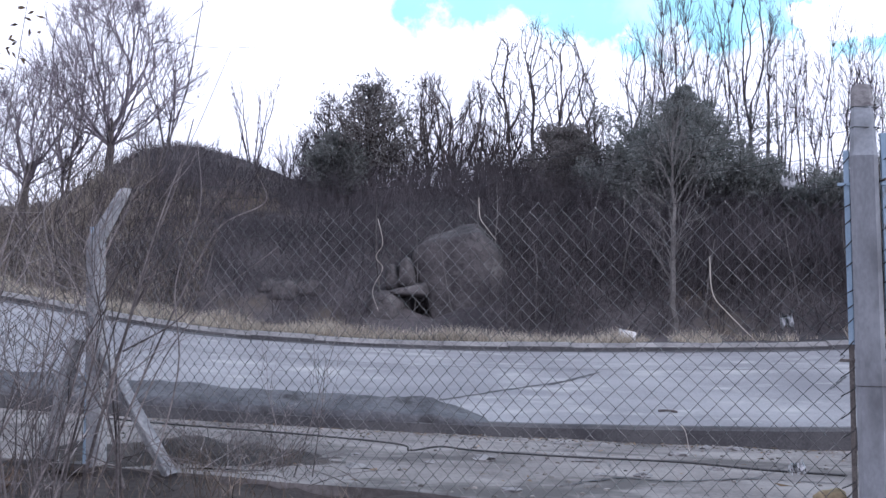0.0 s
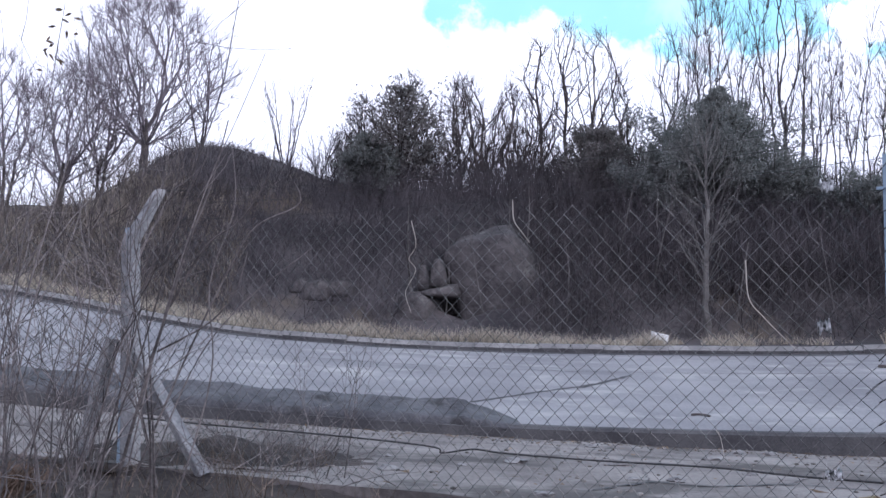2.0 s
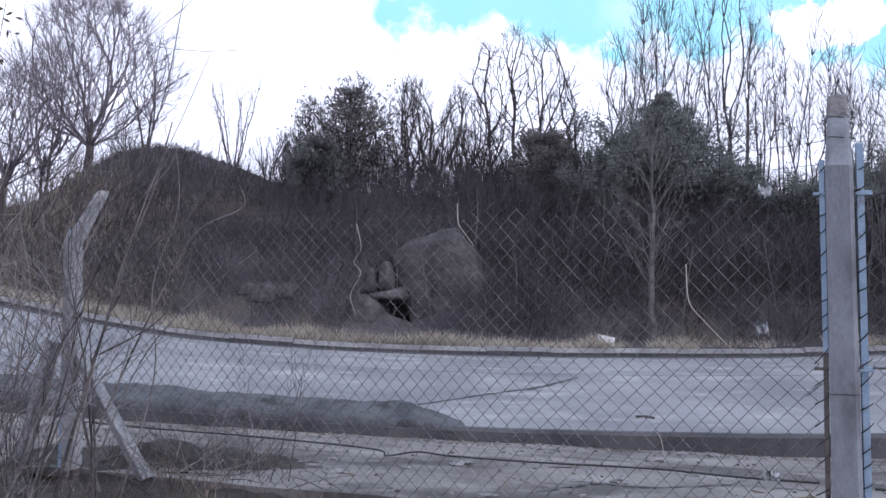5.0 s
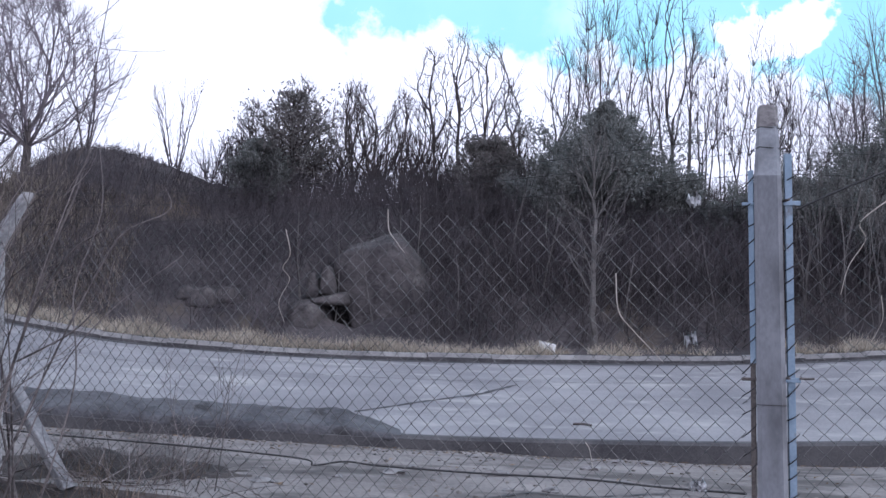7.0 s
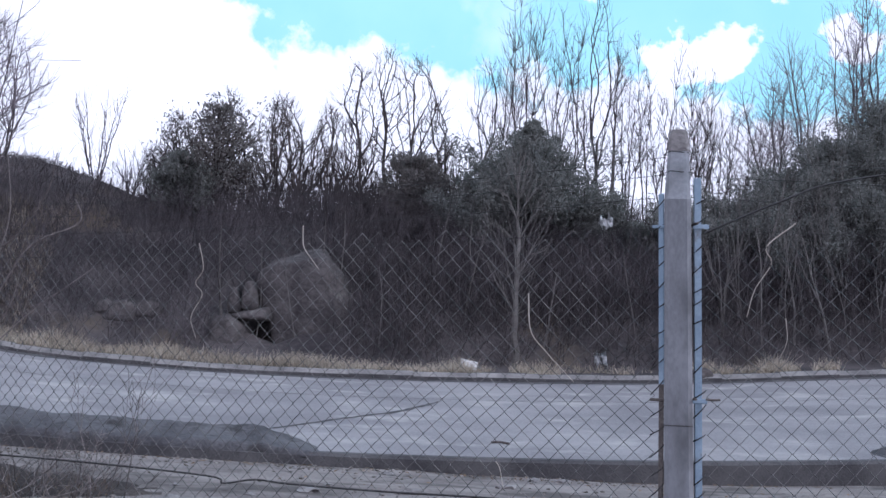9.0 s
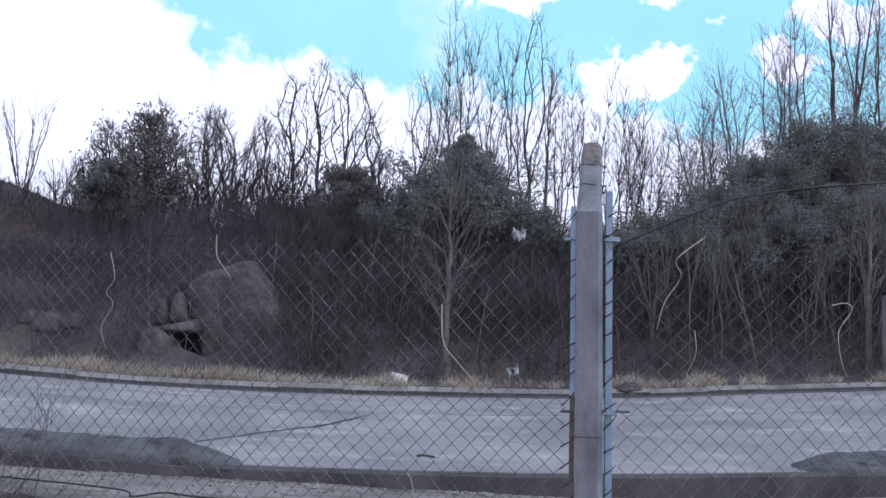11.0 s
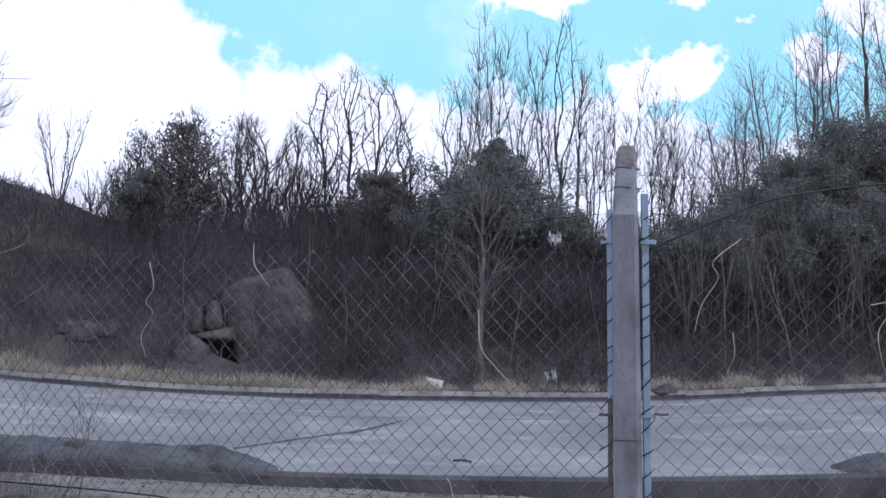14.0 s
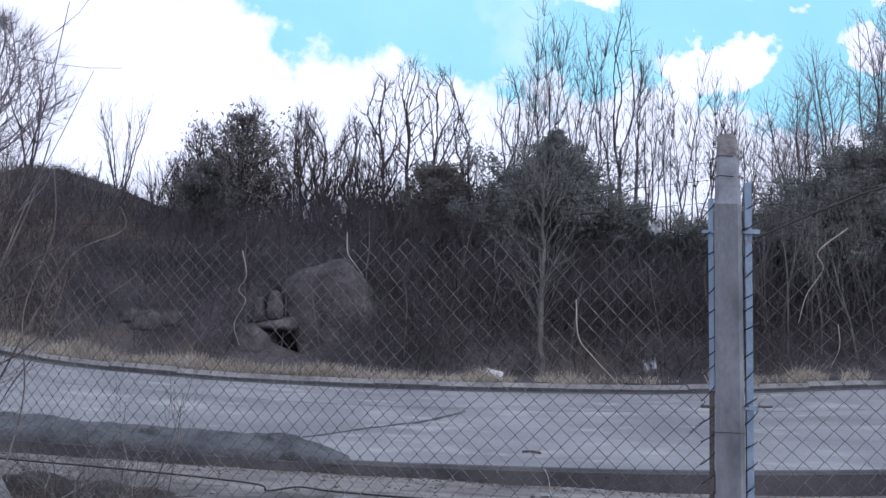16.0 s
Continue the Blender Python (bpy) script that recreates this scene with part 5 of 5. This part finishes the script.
scrap((1.285, 4.33, 1.608), 3, (0.045, 0.034), "crumpled white plastic scrap caught in the netting")
scrap((1.295, 4.33, 2.145), 8, (0.055, 0.022), "torn pale plastic scrap caught on the top of the netting")
scrap((1.315, 4.315, 1.050), 5, (0.06, 0.03), "grey torn plastic scrap on the bottom wire")
st = rock("stone", (1.45, 4.33, 0.88), 0.07, 0.07, 0.10, 21, "ochre stone at the foot of the concrete fence post", 3, 0.25)
st.data.materials[0] = M_YELLOW
st2 = rock("stone", (6.65, 18.0, 1.50), 0.20, 0.12, 0.09, 22, "dark broken stone lying on the far kerb", 3, 0.35)
st3 = tagged(part("stick", wire(smooth_line([(1.95, 10.50, road_z(1.95, 10.5) + 0.012), (2.03, 10.48, road_z(2.03, 10.48) + 0.018), (2.11, 10.43, road_z(2.11, 10.43) + 0.012)]), 0.011), M_BARK), "short dark stick lying on the road", "stick")

# ---- the near shrubs round the corner post ----
SH = "bare many-stemmed shrub with thin grey-brown stems"
for i, (x, y, h, st, sp) in enumerate(((-2.32, 5.15, 2.0, 7, 0.18), (-1.72, 4.75, 1.4, 5, 0.35), (-2.45, 5.7, 2.2, 7, 0.16), (-1.52, 5.35, 1.5, 5, 0.45), (-2.7, 5.0, 1.7, 5, 0.28), (-2.5, 5.4, 2.3, 5, 0.16))):
    bare_tree("shrub", x, y, h, 400 + i, r=0.0088, stems=max(3, st - 3), kids=((5, 7), (3, 5)), top=2, wide=(18, 54), up=0.16, rmin=0.0022, wobble=0.15, splay=sp, trunk_mat=M_SHRUB, twig_mat=M_SHRUB, label=SH, category="shrub", group="shrubs by the corner post")
for i, (x, y, h) in enumerate(((-1.72, 4.3, 1.0), (-1.62, 4.45, 0.85), (-1.9, 4.6, 1.35), (-1.95, 4.4, 1.2))):
    bare_tree("shrub", x, y, h, 440 + i, r=0.0075, stems=4, kids=((5, 6), (3, 4)), top=2, wide=(20, 52), up=0.12, rmin=0.0020, wobble=0.13, splay=0.42, trunk_mat=M_SHRUB, twig_mat=M_SHRUB, label="low bare shrub with tangled thin stems", category="shrub", group="shrubs by the corner post")
bare_tree("weed", -0.78, 5.65, 0.72, 420, r=0.0045, stems=3, kids=((4, 5), 2), top=2, wide=(15, 40), up=0.25, rmin=0.0015, splay=0.2, trunk_mat=M_SHRUB, twig_mat=M_SHRUB, label="thin dry weed stem behind the fence", category="weed", group="weeds", base=0.85)
for i, (x, y) in enumerate(((-1.15, 5.9), (-0.98, 6.0), (-1.3, 6.4))):
    bare_tree("weed", x, y, 0.42, 430 + i, r=0.004, stems=9, kids=((3, 4), 2), top=2, wide=(20, 60), up=0.05, rmin=0.0014, splay=0.8, trunk_mat=M_SHRUB, twig_mat=M_SHRUB, label="clump of dry weed stalks behind the fence", category="weed", group="weeds", base=0.83)

# long arching stems
arching = tagged(empty("shrub"), "bare shrub with a few long thin arching stems", "shrub", "shrubs by the corner post")
for pts, r in (([(-1.62, 5.1, 0.72), (-1.35, 5.1, 1.40), (-1.13, 5.1, 1.88), (-1.03, 5.1, 2.03), (-0.87, 5.1, 2.11), (-0.84, 5.1, 2.16), (-0.87, 5.1, 2.23)], 0.0055), ([(-1.55, 5.1, 0.72), (-1.32, 5.1, 1.35), (-1.09, 5.1, 1.67), (-0.78, 5.1, 1.93)], 0.0045),
               ([(-1.75, 5.0, 0.72), (-1.5, 5.0, 1.5), (-1.33, 5.0, 2.18), (-1.2, 5.0, 2.6), (-1.14, 5.0, 2.97), (-1.12, 5.0, 3.1)], 0.0045), ([(-1.6, 5.0, 0.72), (-1.42, 5.0, 1.6), (-1.25, 5.0, 2.18), (-1.12, 5.0, 2.5), (-1.0, 5.0, 2.8)], 0.004),
               ([(-1.64, 5.0, 0.72), (-1.56, 5.0, 1.05), (-1.47, 5.0, 1.4), (-1.376, 5.0, 1.74), (-1.31, 5.02, 1.98), (-1.24, 5.05, 2.2), (-1.17, 5.05, 2.5)], 0.0095),
               ([(-1.40, 5.02, 1.65), (-1.25, 5.02, 1.92), (-1.1, 5.05, 2.05), (-0.98, 5.05, 2.25), (-0.95, 5.05, 2.42)], 0.006), ([(-1.45, 5.02, 1.45), (-1.22, 5.0, 1.58), (-1.10, 4.98, 1.72), (-1.05, 4.98, 1.90)], 0.005),
               ([(-1.75, 4.9, 0.72), (-1.78, 4.9, 1.2), (-1.72, 4.9, 1.7), (-1.78, 4.9, 2.1), (-1.66, 4.9, 2.6)], 0.0055), ([(-1.35, 5.0, 0.75), (-1.2, 5.0, 1.35), (-1.22, 5.0, 1.75), (-1.12, 5.0, 2.1), (-1.14, 5.0, 2.4)], 0.0045),
               ([(-2.25, 5.0, 0.72), (-2.1, 5.0, 1.7), (-2.0, 5.0, 2.4), (-1.92, 5.0, 3.02)], 0.005)):
    pts = smooth_line(pts)
    g = Geo()
    g.line(pts, [r * (1 - 0.7 * i / len(pts)) for i in range(len(pts))], 5)
    part("stem", g, M_SHRUB, arching)
rng = random.Random(55)
for k in range(18):
    t = k / 18
    c = Vector((-1.97 + 0.06 * t + rng.uniform(-0.09, 0.09), 5.0 + rng.uniform(-0.05, 0.05), 2.72 + 0.3 * t))
    d = Vector((rng.uniform(-1, 1), rng.uniform(-0.5, 0.5), rng.uniform(-0.5, 0.3))).normalized() * 0.022
    u = d.cross(Vector((0.2, 1, 0.3))).normalized() * 0.007
    g = Geo()
    g.add([tuple(c - d), tuple(c - d * 0.2 + u), tuple(c + d), tuple(c - d * 0.2 - u), tuple(c + Vector((0, 0.004, 0)))], [(0, 1, 4), (1, 2, 4), (2, 3, 4), (3, 0, 4)])
    part("leaf", g, M_LEAF, arching, "curled dead leaf")

rng = random.Random(71)
for k in range(16):
    x = rng.uniform(-0.6, 2.4)
    y = rng.uniform(fence_y(x) + 0.3, 9.0)
    q = rng.uniform(0.03, 0.09)
    bm = lump(rng, q, q * rng.uniform(0.6, 1.0), q * 0.35, 0.4, 2, 1.8)
    ob = part("concrete_chunk", bm, M_KERB)
    ob.matrix_basis = pose(x, y, apron_z(x, y) + q * 0.12, 0, 0, rng.uniform(0, 360))
    tagged(ob, "flat broken chunk of concrete on the apron", "concrete chunk", "chunks on the apron")
